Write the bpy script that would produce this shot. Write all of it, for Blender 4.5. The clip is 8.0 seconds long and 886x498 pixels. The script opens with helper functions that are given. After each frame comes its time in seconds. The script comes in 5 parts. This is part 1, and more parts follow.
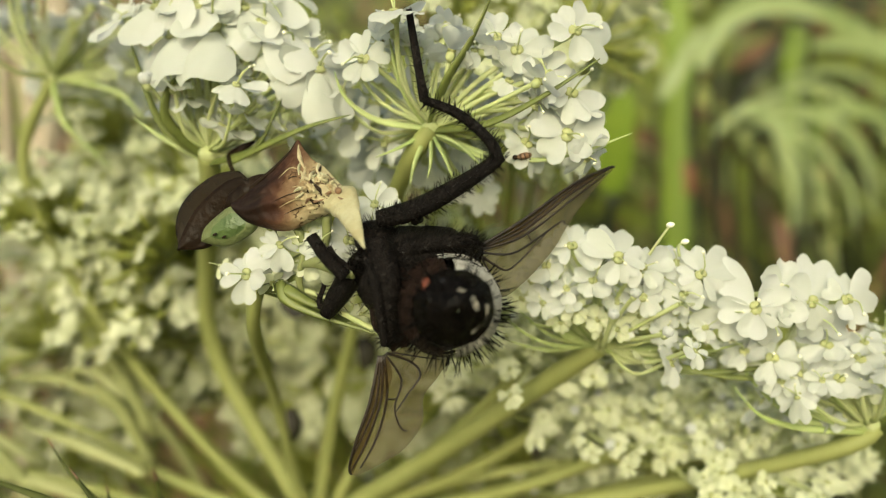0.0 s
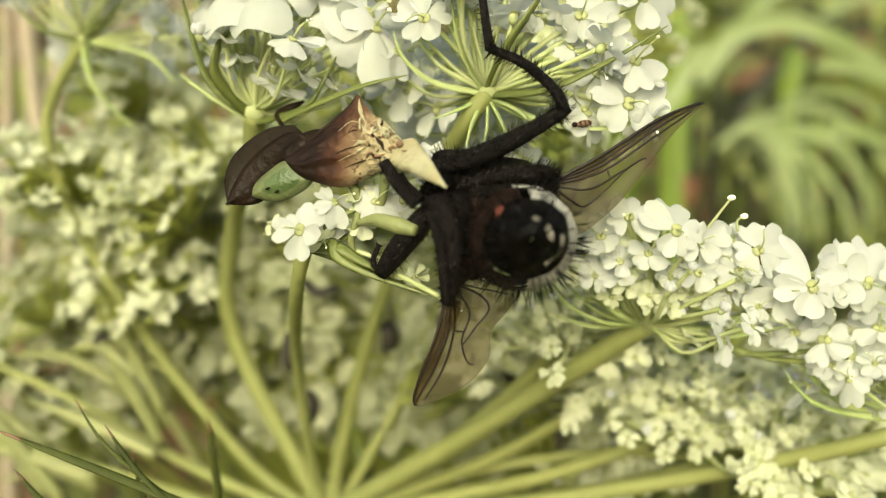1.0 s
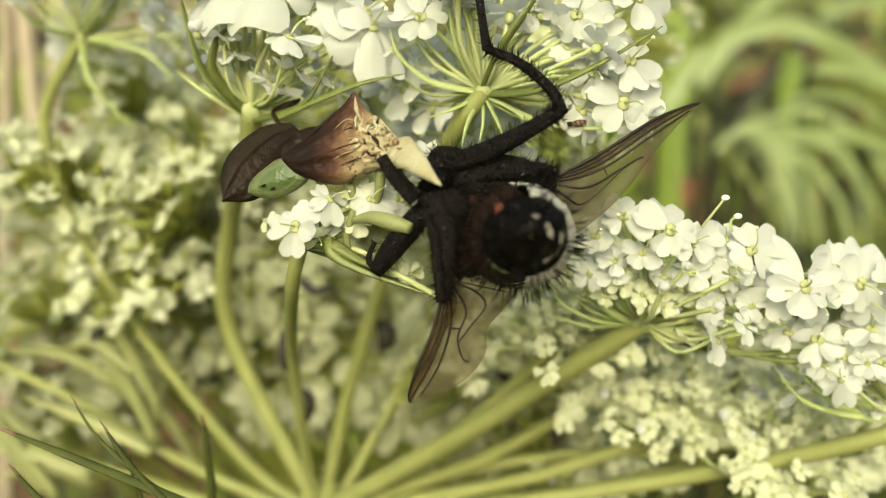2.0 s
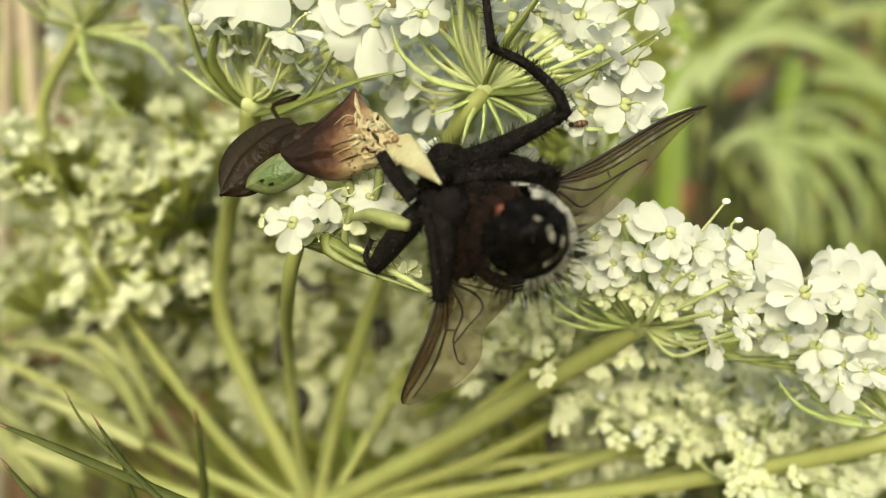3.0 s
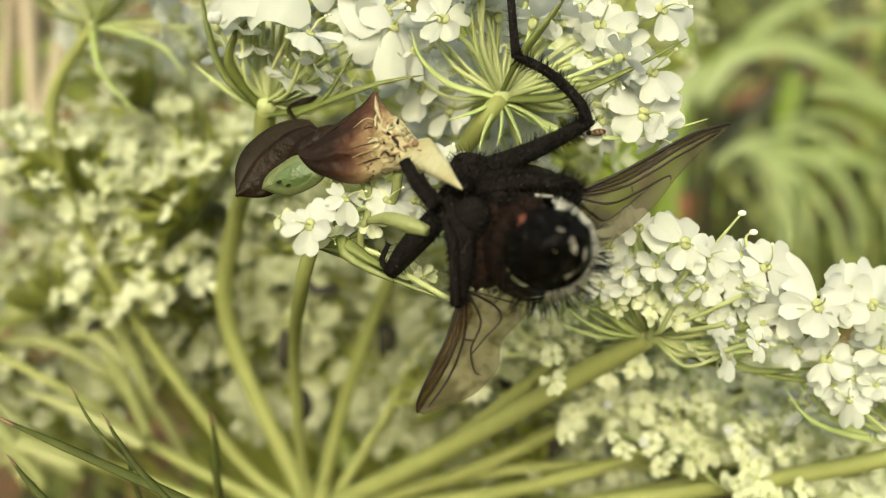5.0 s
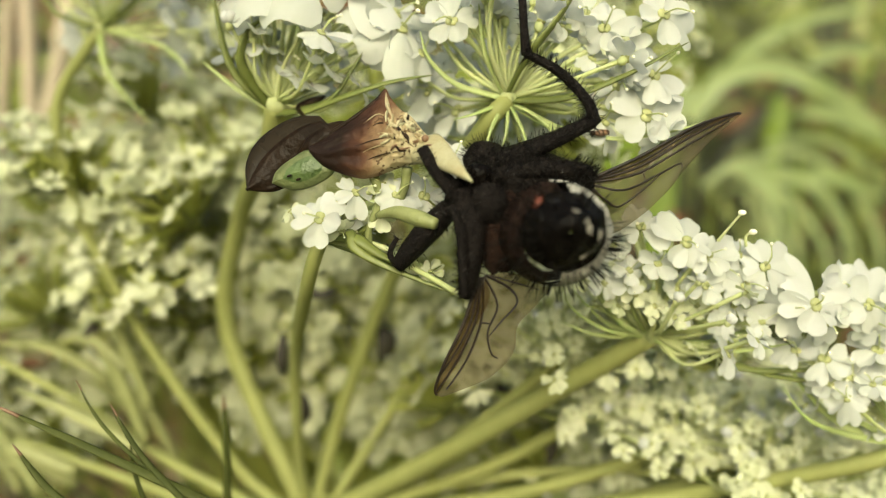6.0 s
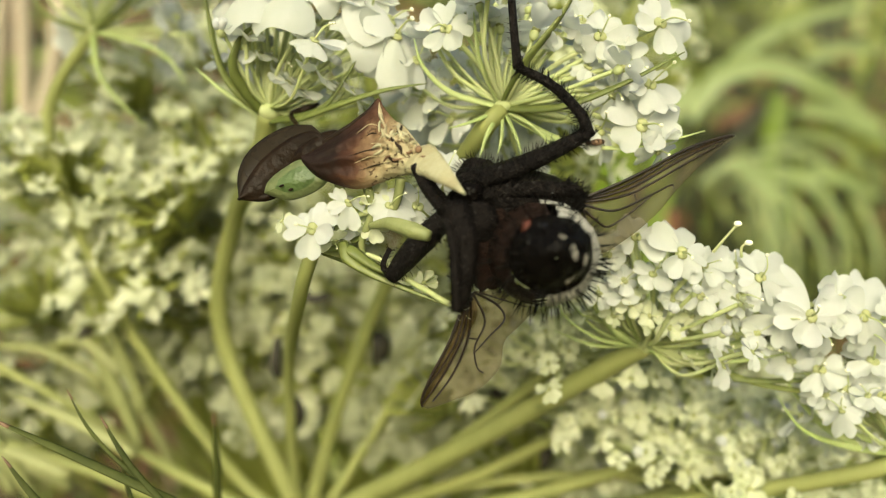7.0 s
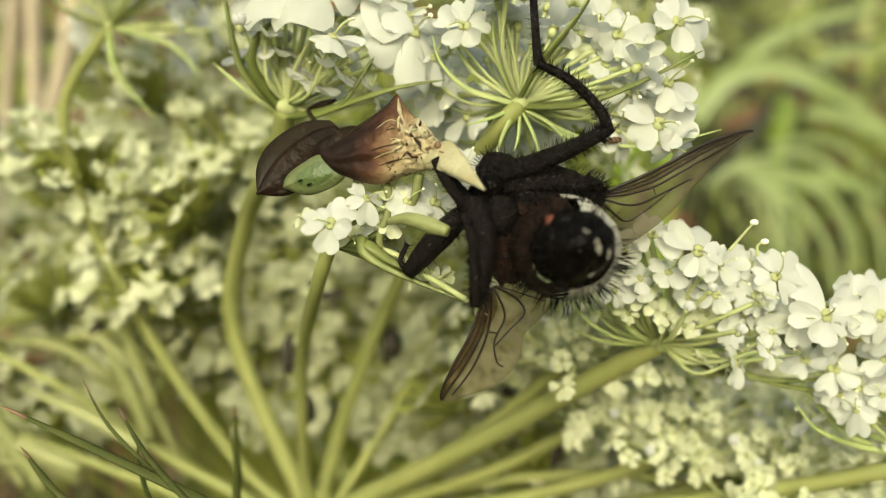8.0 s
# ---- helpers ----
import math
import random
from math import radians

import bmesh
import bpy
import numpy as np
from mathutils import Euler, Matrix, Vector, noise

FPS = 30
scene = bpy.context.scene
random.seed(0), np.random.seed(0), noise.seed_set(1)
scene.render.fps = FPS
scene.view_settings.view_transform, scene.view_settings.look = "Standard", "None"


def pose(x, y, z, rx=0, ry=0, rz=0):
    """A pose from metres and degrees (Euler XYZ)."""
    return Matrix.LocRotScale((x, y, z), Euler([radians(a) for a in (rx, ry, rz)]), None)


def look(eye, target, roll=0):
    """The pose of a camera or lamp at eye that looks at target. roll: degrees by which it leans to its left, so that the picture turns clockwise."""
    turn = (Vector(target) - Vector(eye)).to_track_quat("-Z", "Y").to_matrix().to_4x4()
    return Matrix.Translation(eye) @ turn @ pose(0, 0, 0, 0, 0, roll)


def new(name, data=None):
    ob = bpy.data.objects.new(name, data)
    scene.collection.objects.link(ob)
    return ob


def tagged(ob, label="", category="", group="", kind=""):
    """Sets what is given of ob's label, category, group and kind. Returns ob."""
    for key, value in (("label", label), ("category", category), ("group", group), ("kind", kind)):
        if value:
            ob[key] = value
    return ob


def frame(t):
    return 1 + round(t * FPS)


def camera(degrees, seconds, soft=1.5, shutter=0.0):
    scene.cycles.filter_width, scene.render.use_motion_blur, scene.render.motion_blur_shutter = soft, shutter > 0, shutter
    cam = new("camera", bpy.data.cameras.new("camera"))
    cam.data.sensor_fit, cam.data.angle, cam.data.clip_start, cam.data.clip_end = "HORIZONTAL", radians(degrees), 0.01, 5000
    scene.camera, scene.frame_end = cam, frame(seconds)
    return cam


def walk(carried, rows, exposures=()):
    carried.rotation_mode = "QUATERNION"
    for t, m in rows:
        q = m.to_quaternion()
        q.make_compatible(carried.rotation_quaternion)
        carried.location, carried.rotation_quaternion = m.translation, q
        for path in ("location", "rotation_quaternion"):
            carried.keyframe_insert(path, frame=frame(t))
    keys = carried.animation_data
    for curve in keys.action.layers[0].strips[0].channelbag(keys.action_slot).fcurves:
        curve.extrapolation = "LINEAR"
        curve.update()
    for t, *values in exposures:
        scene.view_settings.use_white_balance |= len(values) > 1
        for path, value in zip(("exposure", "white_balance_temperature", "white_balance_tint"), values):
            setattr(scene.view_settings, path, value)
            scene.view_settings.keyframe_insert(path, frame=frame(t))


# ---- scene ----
# Macro shot: an ambush bug holds a black fly on wild carrot flowers. Lengths below are in millimetres round ORIGIN.
cam = camera(62.0, 8.0, soft=1.1)
ORIGIN = Vector((0, 0, 0.6))
PATH = [
    (0, pose(0.00485, -0.00044, 0.60262, 87.19, 5.57, 3.06)),
    (0.5, pose(0.00335, -0.00053, 0.60108, 88.50, 4.57, 2.49)),
    (1, pose(0.00145, 0.00013, 0.60059, 88.30, 3.40, 1.78)),
    (1.5, pose(0.00161, -0.00001, 0.60048, 88.37, 3.28, 1.61)),
    (3, pose(0.00158, 0.00022, 0.60038, 88.40, 2.02, 1.55)),
    (3.5, pose(0.00126, 0.00052, 0.60029, 88.55, 1.76, 1.07)),
    (4, pose(0.00098, 0.00032, 0.60024, 88.66, 1.87, 0.90)),
    (4.5, pose(0.00093, 0.00045, 0.60084, 88.14, 1.12, 1.43)),
    (6, pose(-0.00019, -0.00024, 0.59928, 90.46, 0.17, 0.16)),
    (6.5, pose(-0.00008, -0.00017, 0.59988, 89.96, 0.07, 0.36)),
    (7, pose(0.00000, 0.00000, 0.60000, 90.00, -0.00, 0.00)),
    (7.5, pose(-0.00007, 0.00006, 0.60002, 89.96, -0.46, 0.27)),
    (8, pose(-0.00060, -0.00012, 0.59979, 90.05, -0.50, 0.24)),
]
walk(cam, PATH, [(0, 0.27, 6500, -6), (1, 0.52, 6500, -6), (4.5, 0.50, 6500, -6), (6.5, 0.42, 6500, -6), (8, 0.42, 6500, -6)])
cam.data.dof.use_dof = True
cam.data.dof.focus_distance = 0.0315
cam.data.dof.aperture_fstop = 30

# ---- light ----
world = bpy.data.worlds.new("world")
scene.world = world
world.use_nodes = True
SUN_ELEV, SUN_AZ = 24, 186  # degrees; azimuth clockwise from +y
wn = world.node_tree
sky = wn.nodes.new("ShaderNodeTexSky")
sky.sky_type, sky.sun_disc = "NISHITA", False
sky.sun_elevation, sky.sun_rotation = radians(SUN_ELEV), radians(SUN_AZ)
sky.air_density, sky.dust_density, sky.ozone_density = 1.0, 7.0, 0.3
wn.links.new(sky.outputs[0], wn.nodes["Background"].inputs[0])
wn.nodes["Background"].inputs[1].default_value = 0.15
sun = new("sun", bpy.data.lights.new("sun", "SUN"))
sun.data.energy, sun.data.angle, sun.data.color = 2.0, radians(40), (1.0, 0.96, 0.87)
sd = Vector((math.sin(radians(SUN_AZ)) * math.cos(radians(SUN_ELEV)), math.cos(radians(SUN_AZ)) * math.cos(radians(SUN_ELEV)), math.sin(radians(SUN_ELEV))))
sun.matrix_basis = look(sd * 3, (0, 0, 0))


# ---- materials ----
def material(name, base, dark, rough=0.55, scale=900.0, bump=0.25, trans=0.0, spec=0.5, fine=6.0, metal=0.0, stretch=(1, 1, 1), glint=0.0, island=0.0, span=(0.5, 1.05)):
    """Two-scale mottled surface; trans mixes in light that passes through thin tissue. scale: mottles per metre."""
    m = bpy.data.materials.new(name)
    m.use_nodes = True
    nt = m.node_tree
    out, bs = nt.nodes["Material Output"], nt.nodes["Principled BSDF"]
    tc = nt.nodes.new("ShaderNodeTexCoord")
    mp = nt.nodes.new("ShaderNodeMapping")
    mp.inputs["Scale"].default_value = stretch
    nt.links.new(tc.outputs["Object"], mp.inputs[0])
    n1, n2 = nt.nodes.new("ShaderNodeTexNoise"), nt.nodes.new("ShaderNodeTexNoise")
    n1.inputs["Scale"].default_value, n2.inputs["Scale"].default_value = scale, scale * fine
    n1.inputs["Detail"].default_value = 4
    for n in (n1, n2):
        nt.links.new(mp.outputs[0], n.inputs["Vector"])
    oi = nt.nodes.new("ShaderNodeObjectInfo")
    a1 = nt.nodes.new("ShaderNodeMath")
    a1.operation = "MULTIPLY_ADD"
    a1.inputs[1].default_value = 0.35
    nt.links.new(n2.outputs["Fac"], a1.inputs[0])
    nt.links.new(n1.outputs["Fac"], a1.inputs[2])
    a2 = nt.nodes.new("ShaderNodeMath")
    a2.operation = "MULTIPLY_ADD"
    a2.inputs[1].default_value = 0.25
    nt.links.new(oi.outputs["Random"], a2.inputs[0])
    if island:
        # each joined leaf takes its own tone
        ge = nt.nodes.new("ShaderNodeNewGeometry")
        a2.inputs[1].default_value = island
        nt.links.new(ge.outputs["Random Per Island"], a2.inputs[0])
    nt.links.new(a1.outputs[0], a2.inputs[2])
    ramp = nt.nodes.new("ShaderNodeValToRGB")
    ramp.color_ramp.elements[0].position, ramp.color_ramp.elements[1].position = span
    ramp.color_ramp.elements[0].color, ramp.color_ramp.elements[1].color = (*base, 1), (*dark, 1)
    nt.links.new(a2.outputs[0], ramp.inputs[0])
    nt.links.new(ramp.outputs[0], bs.inputs["Base Color"])
    bs.inputs["Roughness"].default_value = rough
    bs.inputs["Specular IOR Level"].default_value = spec
    bs.inputs["Metallic"].default_value = metal
    bp = nt.nodes.new("ShaderNodeBump")
    bp.inputs["Strength"].default_value = bump
    bp.inputs["Distance"].default_value = 0.0002
    nt.links.new(n2.outputs["Fac"], bp.inputs["Height"])
    nt.links.new(bp.outputs[0], bs.inputs["Normal"])
    if glint:
        mg = nt.nodes.new("ShaderNodeMapRange")
        mg.inputs[1].default_value, mg.inputs[2].default_value, mg.inputs[3].default_value, mg.inputs[4].default_value = 0.60, 0.78, spec, glint
        nt.links.new(n1.outputs["Fac"], mg.inputs[0])
        nt.links.new(mg.outputs[0], bs.inputs["Specular IOR Level"])
    if trans:
        tl, mx = nt.nodes.new("ShaderNodeBsdfTranslucent"), nt.nodes.new("ShaderNodeMixShader")
        nt.links.new(ramp.outputs[0], tl.inputs[0])
        mx.inputs[0].default_value = trans
        nt.links.new(bs.outputs[0], mx.inputs[1])
        nt.links.new(tl.outputs[0], mx.inputs[2])
        nt.links.new(mx.outputs[0], out.inputs[0])
    return m


M_PETAL = material("petal_white", (0.74, 0.745, 0.735), (0.66, 0.68, 0.61), 0.6, 500, 0.15, 0.55, 0.3)
M_PETALFAR = material("petal_cream", (0.78, 0.79, 0.62), (0.62, 0.65, 0.42), 0.6, 300, 0.15, 0.5, 0.2)
M_DISC = material("flower_disc", (0.40, 0.41, 0.19), (0.33, 0.35, 0.14), 0.5, 1500, 0.3, 0.15)
M_ANTHER = material("anther_cream", (0.85, 0.84, 0.68), (0.78, 0.75, 0.55), 0.7, 2000)
M_STEM = material("stem_pale_green", (0.40, 0.42, 0.155), (0.33, 0.35, 0.115), 0.6, 300, 0.3, 0.4, stretch=(1, 1, 0.3))
M_PED = material("pedicel_green", (0.66, 0.69, 0.40), (0.55, 0.60, 0.28), 0.5, 500, 0.2, 0.45)
M_PEDFAR = material("pedicel_olive", (0.42, 0.45, 0.11), (0.31, 0.34, 0.07), 0.5, 500, 0.2, 0.4)
M_BRACT = material("bract_green", (0.205, 0.23, 0.06), (0.12, 0.145, 0.034), 0.45, 400, 0.3, 0.25)
M_BLADE = material("bract_dark_olive", (0.075, 0.085, 0.02), (0.04, 0.05, 0.012), 0.6, 400, 0.3, 0.15, 0.15)
M_BRACT_PALE = material("bract_pale", (0.50, 0.56, 0.26), (0.38, 0.46, 0.16), 0.5, 400, 0.2, 0.35)
M_BLACK = material("fly_cuticle", (0.005, 0.0044, 0.0042), (0.010, 0.008, 0.0072), 0.22, 6000, 0.7, 0, 0.04, fine=2.0, glint=0.45)
M_GLOSS = material("fly_gloss", (0.0015, 0.0013, 0.0012), (0.004, 0.003, 0.0025), 0.2, 1800, 0.7, 0, 0.06, fine=2.5, glint=0.8)
M_BROWNBELLY = material("fly_belly", (0.010, 0.0062, 0.0048), (0.028, 0.016, 0.012), 0.32, 2600, 0.9, 0, 0.05, glint=0.6)
M_DUST = material("fly_grey_dust", (0.46, 0.44, 0.38), (0.14, 0.13, 0.11), 0.8, 2400, 0.5)
# pale colour that imitates reflected light on the glossy tail
M_SHEEN = material("fly_painted_sheen", (0.50, 0.46, 0.38), (0.01, 0.009, 0.008), 0.6, 1800, 0.5)
M_RED = material("fly_red_plate", (0.13, 0.032, 0.014), (0.03, 0.009, 0.005), 0.4, 1500)
M_HAIR = material("black_bristle", (0.004, 0.0035, 0.003), (0.007, 0.006, 0.005), 0.4, 1500, 0, 0, 0.05)
M_VEIN = material("wing_vein", (0.022, 0.013, 0.007), (0.010, 0.006, 0.004), 0.4, 1500)
M_CREAM = material("bug_cream", (0.46, 0.42, 0.27), (0.26, 0.20, 0.10), 0.55, 900, 0.6, 0.08)
M_LOBE = material("leaf_lobe_olive", (0.37, 0.38, 0.17), (0.26, 0.28, 0.10), 0.5, 300, 0.2, 0.3)
M_BUGBROWN = material("bug_brown", (0.07, 0.035, 0.018), (0.18, 0.10, 0.05), 0.5, 500, 0.6, 0.05)
M_BUGDARK = material("bug_dark", (0.008, 0.005, 0.003), (0.020, 0.012, 0.007), 0.4, 600, 0.4, 0.02, 0.08)
M_BUGGREEN = material("bug_green", (0.09, 0.135, 0.04), (0.055, 0.085, 0.022), 0.45, 700, 0.4, 0.15)
M_BUGRIM = material("bug_pale_rim", (0.13, 0.15, 0.058), (0.08, 0.10, 0.034), 0.5, 700, 0.4, 0.15)
M_BUGPALE = material("bug_pale", (0.48, 0.47, 0.31), (0.36, 0.32, 0.18), 0.5, 900, 0.5, 0.2)
M_BUGLEG = material("bug_leg_green", (0.28, 0.30, 0.125), (0.19, 0.21, 0.075), 0.5, 600, 0.4, 0.2)
# shade is in the colour: some leaves turn near-black like dark gaps
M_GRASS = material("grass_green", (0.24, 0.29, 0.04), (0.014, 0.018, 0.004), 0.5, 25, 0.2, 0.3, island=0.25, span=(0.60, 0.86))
# sunlit copy of the grass, its brightness put into the colour
M_GRASSLIT = material("grass_sunlit", (0.40, 0.44, 0.16), (0.16, 0.20, 0.05), 0.5, 25, 0.2, 0.3, island=0.25, span=(0.68, 0.95))
M_HERO = material("grass_pale", (0.37, 0.43, 0.21), (0.21, 0.27, 0.09), 0.5, 60, 0.2, 0.3)
M_STRAW = material("dry_straw", (0.52, 0.45, 0.34), (0.40, 0.33, 0.23), 0.6, 80, 0.2, 0.1)
M_LIME = material("leaf_lime", (0.22, 0.30, 0.03), (0.13, 0.20, 0.02), 0.5, 60, 0.2, 0.35)
M_DEAD = material("dead_leaf", (0.20, 0.10, 0.05), (0.09, 0.05, 0.03), 0.7, 80, 0.3, 0.1)
M_RUST = material("rusty_leaf", (0.24, 0.09, 0.04), (0.13, 0.055, 0.03), 0.6, 120, 0.3, 0.15)
# near-black colour that stands in for shade between the flower clusters
M_GAP = material("gap_shade", (0.014, 0.013, 0.008), (0.03, 0.025, 0.014), 0.7, 200, 0.3)
M_SOIL = material("soil", (0.045, 0.042, 0.020), (0.075, 0.085, 0.03), 0.9, 12, 0.6)


def wing_material(name, base, tint, low, high):
    m = bpy.data.materials.new(name)
    m.use_nodes = True
    nt = m.node_tree
    out, bs = nt.nodes["Material Output"], nt.nodes["Principled BSDF"]
    bs.inputs["Base Color"].default_value = base
    bs.inputs["Roughness"].default_value = 0.25
    tr, mx = nt.nodes.new("ShaderNodeBsdfTransparent"), nt.nodes.new("ShaderNodeMixShader")
    tr.inputs[0].default_value = tint
    tc, no, mr = nt.nodes.new("ShaderNodeTexCoord"), nt.nodes.new("ShaderNodeTexNoise"), nt.nodes.new("ShaderNodeMapRange")
    no.inputs["Scale"].default_value = 700
    nt.links.new(tc.outputs["Object"], no.inputs["Vector"])
    nt.links.new(no.outputs["Fac"], mr.inputs[0])
    mr.inputs[3].default_value, mr.inputs[4].default_value = low, high
    nt.links.new(mr.outputs[0], mx.inputs[0])
    nt.links.new(tr.outputs[0], mx.inputs[1])
    nt.links.new(bs.outputs[0], mx.inputs[2])
    nt.links.new(mx.outputs[0], out.inputs[0])
    return m


M_WING = wing_material("wing_membrane", (0.15, 0.13, 0.085, 1), (0.52, 0.48, 0.37, 1), 0.22, 0.5)
M_BUGWING = wing_material("bug_wing", (0.020, 0.015, 0.010, 1), (0.25, 0.22, 0.16, 1), 0.72, 0.96)
M_BUGWING.node_tree.nodes["Principled BSDF"].inputs["Specular IOR Level"].default_value = 0.05
M_WINGDARK = wing_material("wing_front_membrane", (0.05, 0.032, 0.017, 1), (0.40, 0.31, 0.20, 1), 0.3, 0.7)


def saddle_material():
    """Dark red-brown at the rear, tan on the horn, cream with dark pits at the rough front."""
    m = material("bug_saddle", (0.56, 0.47, 0.28), (0.15, 0.07, 0.03), 0.6, 900, 0.35, 0.05, 0.15)
    nt = m.node_tree
    bs = nt.nodes["Principled BSDF"]
    tc, sep = nt.nodes.new("ShaderNodeTexCoord"), nt.nodes.new("ShaderNodeSeparateXYZ")
    nt.links.new(tc.outputs["Object"], sep.inputs[0])
    no = nt.nodes.new("ShaderNodeTexNoise")
    no.inputs["Scale"].default_value, no.inputs["Detail"].default_value = 1300, 5
    nt.links.new(tc.outputs["Object"], no.inputs["Vector"])

    def mth(op, a, b, c=None):
        n = nt.nodes.new("ShaderNodeMath")
        n.operation = op
        for i, q in enumerate((a, b, c)):
            if q is None:
                continue
            if isinstance(q, float):
                n.inputs[i].default_value = q
            else:
                nt.links.new(q, n.inputs[i])
        return n.outputs[0]

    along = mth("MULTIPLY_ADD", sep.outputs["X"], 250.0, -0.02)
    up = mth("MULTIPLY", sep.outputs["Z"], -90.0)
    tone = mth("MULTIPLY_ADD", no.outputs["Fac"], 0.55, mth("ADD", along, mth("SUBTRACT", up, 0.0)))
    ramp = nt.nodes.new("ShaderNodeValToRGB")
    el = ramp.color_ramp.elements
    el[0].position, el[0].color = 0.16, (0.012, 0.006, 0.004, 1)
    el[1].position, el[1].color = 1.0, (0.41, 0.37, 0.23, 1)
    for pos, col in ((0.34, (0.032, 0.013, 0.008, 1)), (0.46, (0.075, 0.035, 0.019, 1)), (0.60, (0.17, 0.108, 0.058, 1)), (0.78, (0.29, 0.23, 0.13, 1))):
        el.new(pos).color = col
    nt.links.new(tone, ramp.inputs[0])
    vo = nt.nodes.new("ShaderNodeTexVoronoi")
    vo.feature = "DISTANCE_TO_EDGE"
    vo.inputs["Scale"].default_value = 2600
    nt.links.new(tc.outputs["Object"], vo.inputs["Vector"])
    n3 = nt.nodes.new("ShaderNodeTexNoise")
    n3.inputs["Scale"].default_value = 2200
    nt.links.new(tc.outputs["Object"], n3.inputs["Vector"])
    pit = mth("MULTIPLY", mth("LESS_THAN", vo.outputs["Distance"], 0.075), mth("GREATER_THAN", mth("MULTIPLY_ADD", along, 0.35, n3.outputs["Fac"]), 0.75))
    mx = nt.nodes.new("ShaderNodeMix")
    mx.data_type = "RGBA"
    nt.links.new(mth("MULTIPLY", pit, 0.85), mx.inputs[0])
    nt.links.new(ramp.outputs[0], mx.inputs[6])
    mx.inputs[7].default_value = (0.055, 0.028, 0.013, 1)
    nt.links.new(mx.outputs[2], bs.inputs["Base Color"])
    return m


M_SADDLE = saddle_material()


# ---- mesh tools ----
class Geo:
    """Collects vertices (mm) and faces; several shapes go into one mesh."""

    def __init__(self):
        self.v, self.f, self.m, self.mi = [], [], [], 0

    def add(self, vs, fs):
        o = len(self.v)
        self.v += [tuple(p) for p in vs]
        self.f += [tuple(i + o for i in f) for f in fs]
        self.m += [self.mi] * len(fs)

    def tube(self, pts, radii, sides=6, steps=4, flat=1.0):
        ps = spline(pts, steps)
        n = len(ps)
        rs = np.interp(np.linspace(0, 1, n), np.linspace(0, 1, len(radii)), radii)
        vs, fs = [], []
        t0 = (ps[1] - ps[0]).normalized()
        side = t0.orthogonal().normalized()
        for i in range(n):
            t = (ps[min(i + 1, n - 1)] - ps[max(i - 1, 0)]).normalized()
            side = (side - t * side.dot(t)).normalized()
            up = t.cross(side)
            for k in range(sides):
                a = 2 * math.pi * k / sides
                vs.append(ps[i] + (side * math.cos(a) + up * math.sin(a) * flat) * rs[i])
        for i in range(n - 1):
            for k in range(sides):
                a, b = i * sides + k, i * sides + (k + 1) % sides
                fs.append((a, b, b + sides, a + sides))
        fs += [tuple(range(sides))[::-1], tuple(range((n - 1) * sides, n * sides))]
        self.add(vs, fs)

    def blob(self, m, seg=24, rings=14, shape=None):
        """A closed ball under the matrix m; shape(v) may bend each unit vector first."""
        vs = [Vector((0, 0, -1))]
        for i in range(1, rings):
            a = math.pi * i / rings
            vs += [Vector((math.sin(a) * math.cos(2 * math.pi * k / seg), math.sin(a) * math.sin(2 * math.pi * k / seg), -math.cos(a))) for k in range(seg)]
        vs.append(Vector((0, 0, 1)))
        fs = [(0, 1 + (k + 1) % seg, 1 + k) for k in range(seg)]
        for i in range(rings - 2):
            for k in range(seg):
                a, b = 1 + i * seg + k, 1 + i * seg + (k + 1) % seg
                fs.append((a, b, b + seg, a + seg))
        top, last = len(vs) - 1, 1 + (rings - 2) * seg
        fs += [(last + k, last + (k + 1) % seg, top) for k in range(seg)]
        self.add([m @ (shape(v) if shape else v) for v in vs], fs)

    def grid(self, fn, nu, nv):
        vs = [fn(i / (nu - 1), j / (nv - 1)) for i in range(nu) for j in range(nv)]
        fs = [(i * nv + j, i * nv + j + 1, (i + 1) * nv + j + 1, (i + 1) * nv + j) for i in range(nu - 1) for j in range(nv - 1)]
        self.add(vs, fs)

    def mesh(self, name, mats, origin=(0, 0, 0), smooth=True):
        me = bpy.data.meshes.new(name)
        o = np.array(origin)
        me.from_pydata(((np.array([tuple(p) for p in self.v]) - o) * 0.001).tolist(), [], self.f)
        for mt in mats if isinstance(mats, (list, tuple)) else [mats]:
            me.materials.append(mt)
        me.polygons.foreach_set("material_index", self.m)
        if smooth:
            me.polygons.foreach_set("use_smooth", [True] * len(self.f))
        me.update()
        return me


def spline(pts, steps):
    ps = [Vector(p) for p in pts]
    if len(ps) < 3:
        return [ps[0].lerp(ps[1], i / steps) for i in range(steps + 1)]
    out = []
    for i in range(len(ps) - 1):
        a, b, c, d = ps[max(i - 1, 0)], ps[i], ps[i + 1], ps[min(i + 2, len(ps) - 1)]
        for s in range(steps):
            t = s / steps
            out.append(0.5 * ((2 * b) + (c - a) * t + (2 * a - 5 * b + 4 * c - d) * t * t + (3 * b - a - 3 * c + d) * t ** 3))
    return out + [ps[-1]]


def axes(z, hint=(0, 0, 1)):
    """A turn whose z axis is z and whose x axis lies as near to hint as it can."""
    z = Vector(z).normalized()
    x = Vector(hint) - z * Vector(hint).dot(z)
    x = x.normalized() if x.length > 1e-4 else z.orthogonal().normalized()
    return Matrix((x, z.cross(x), z)).transposed().to_4x4()


def placed(p, turn=None, size=(1, 1, 1)):
    """A matrix in mm."""
    return Matrix.Translation(p) @ (turn or Matrix()) @ Matrix.Diagonal((*size, 1))


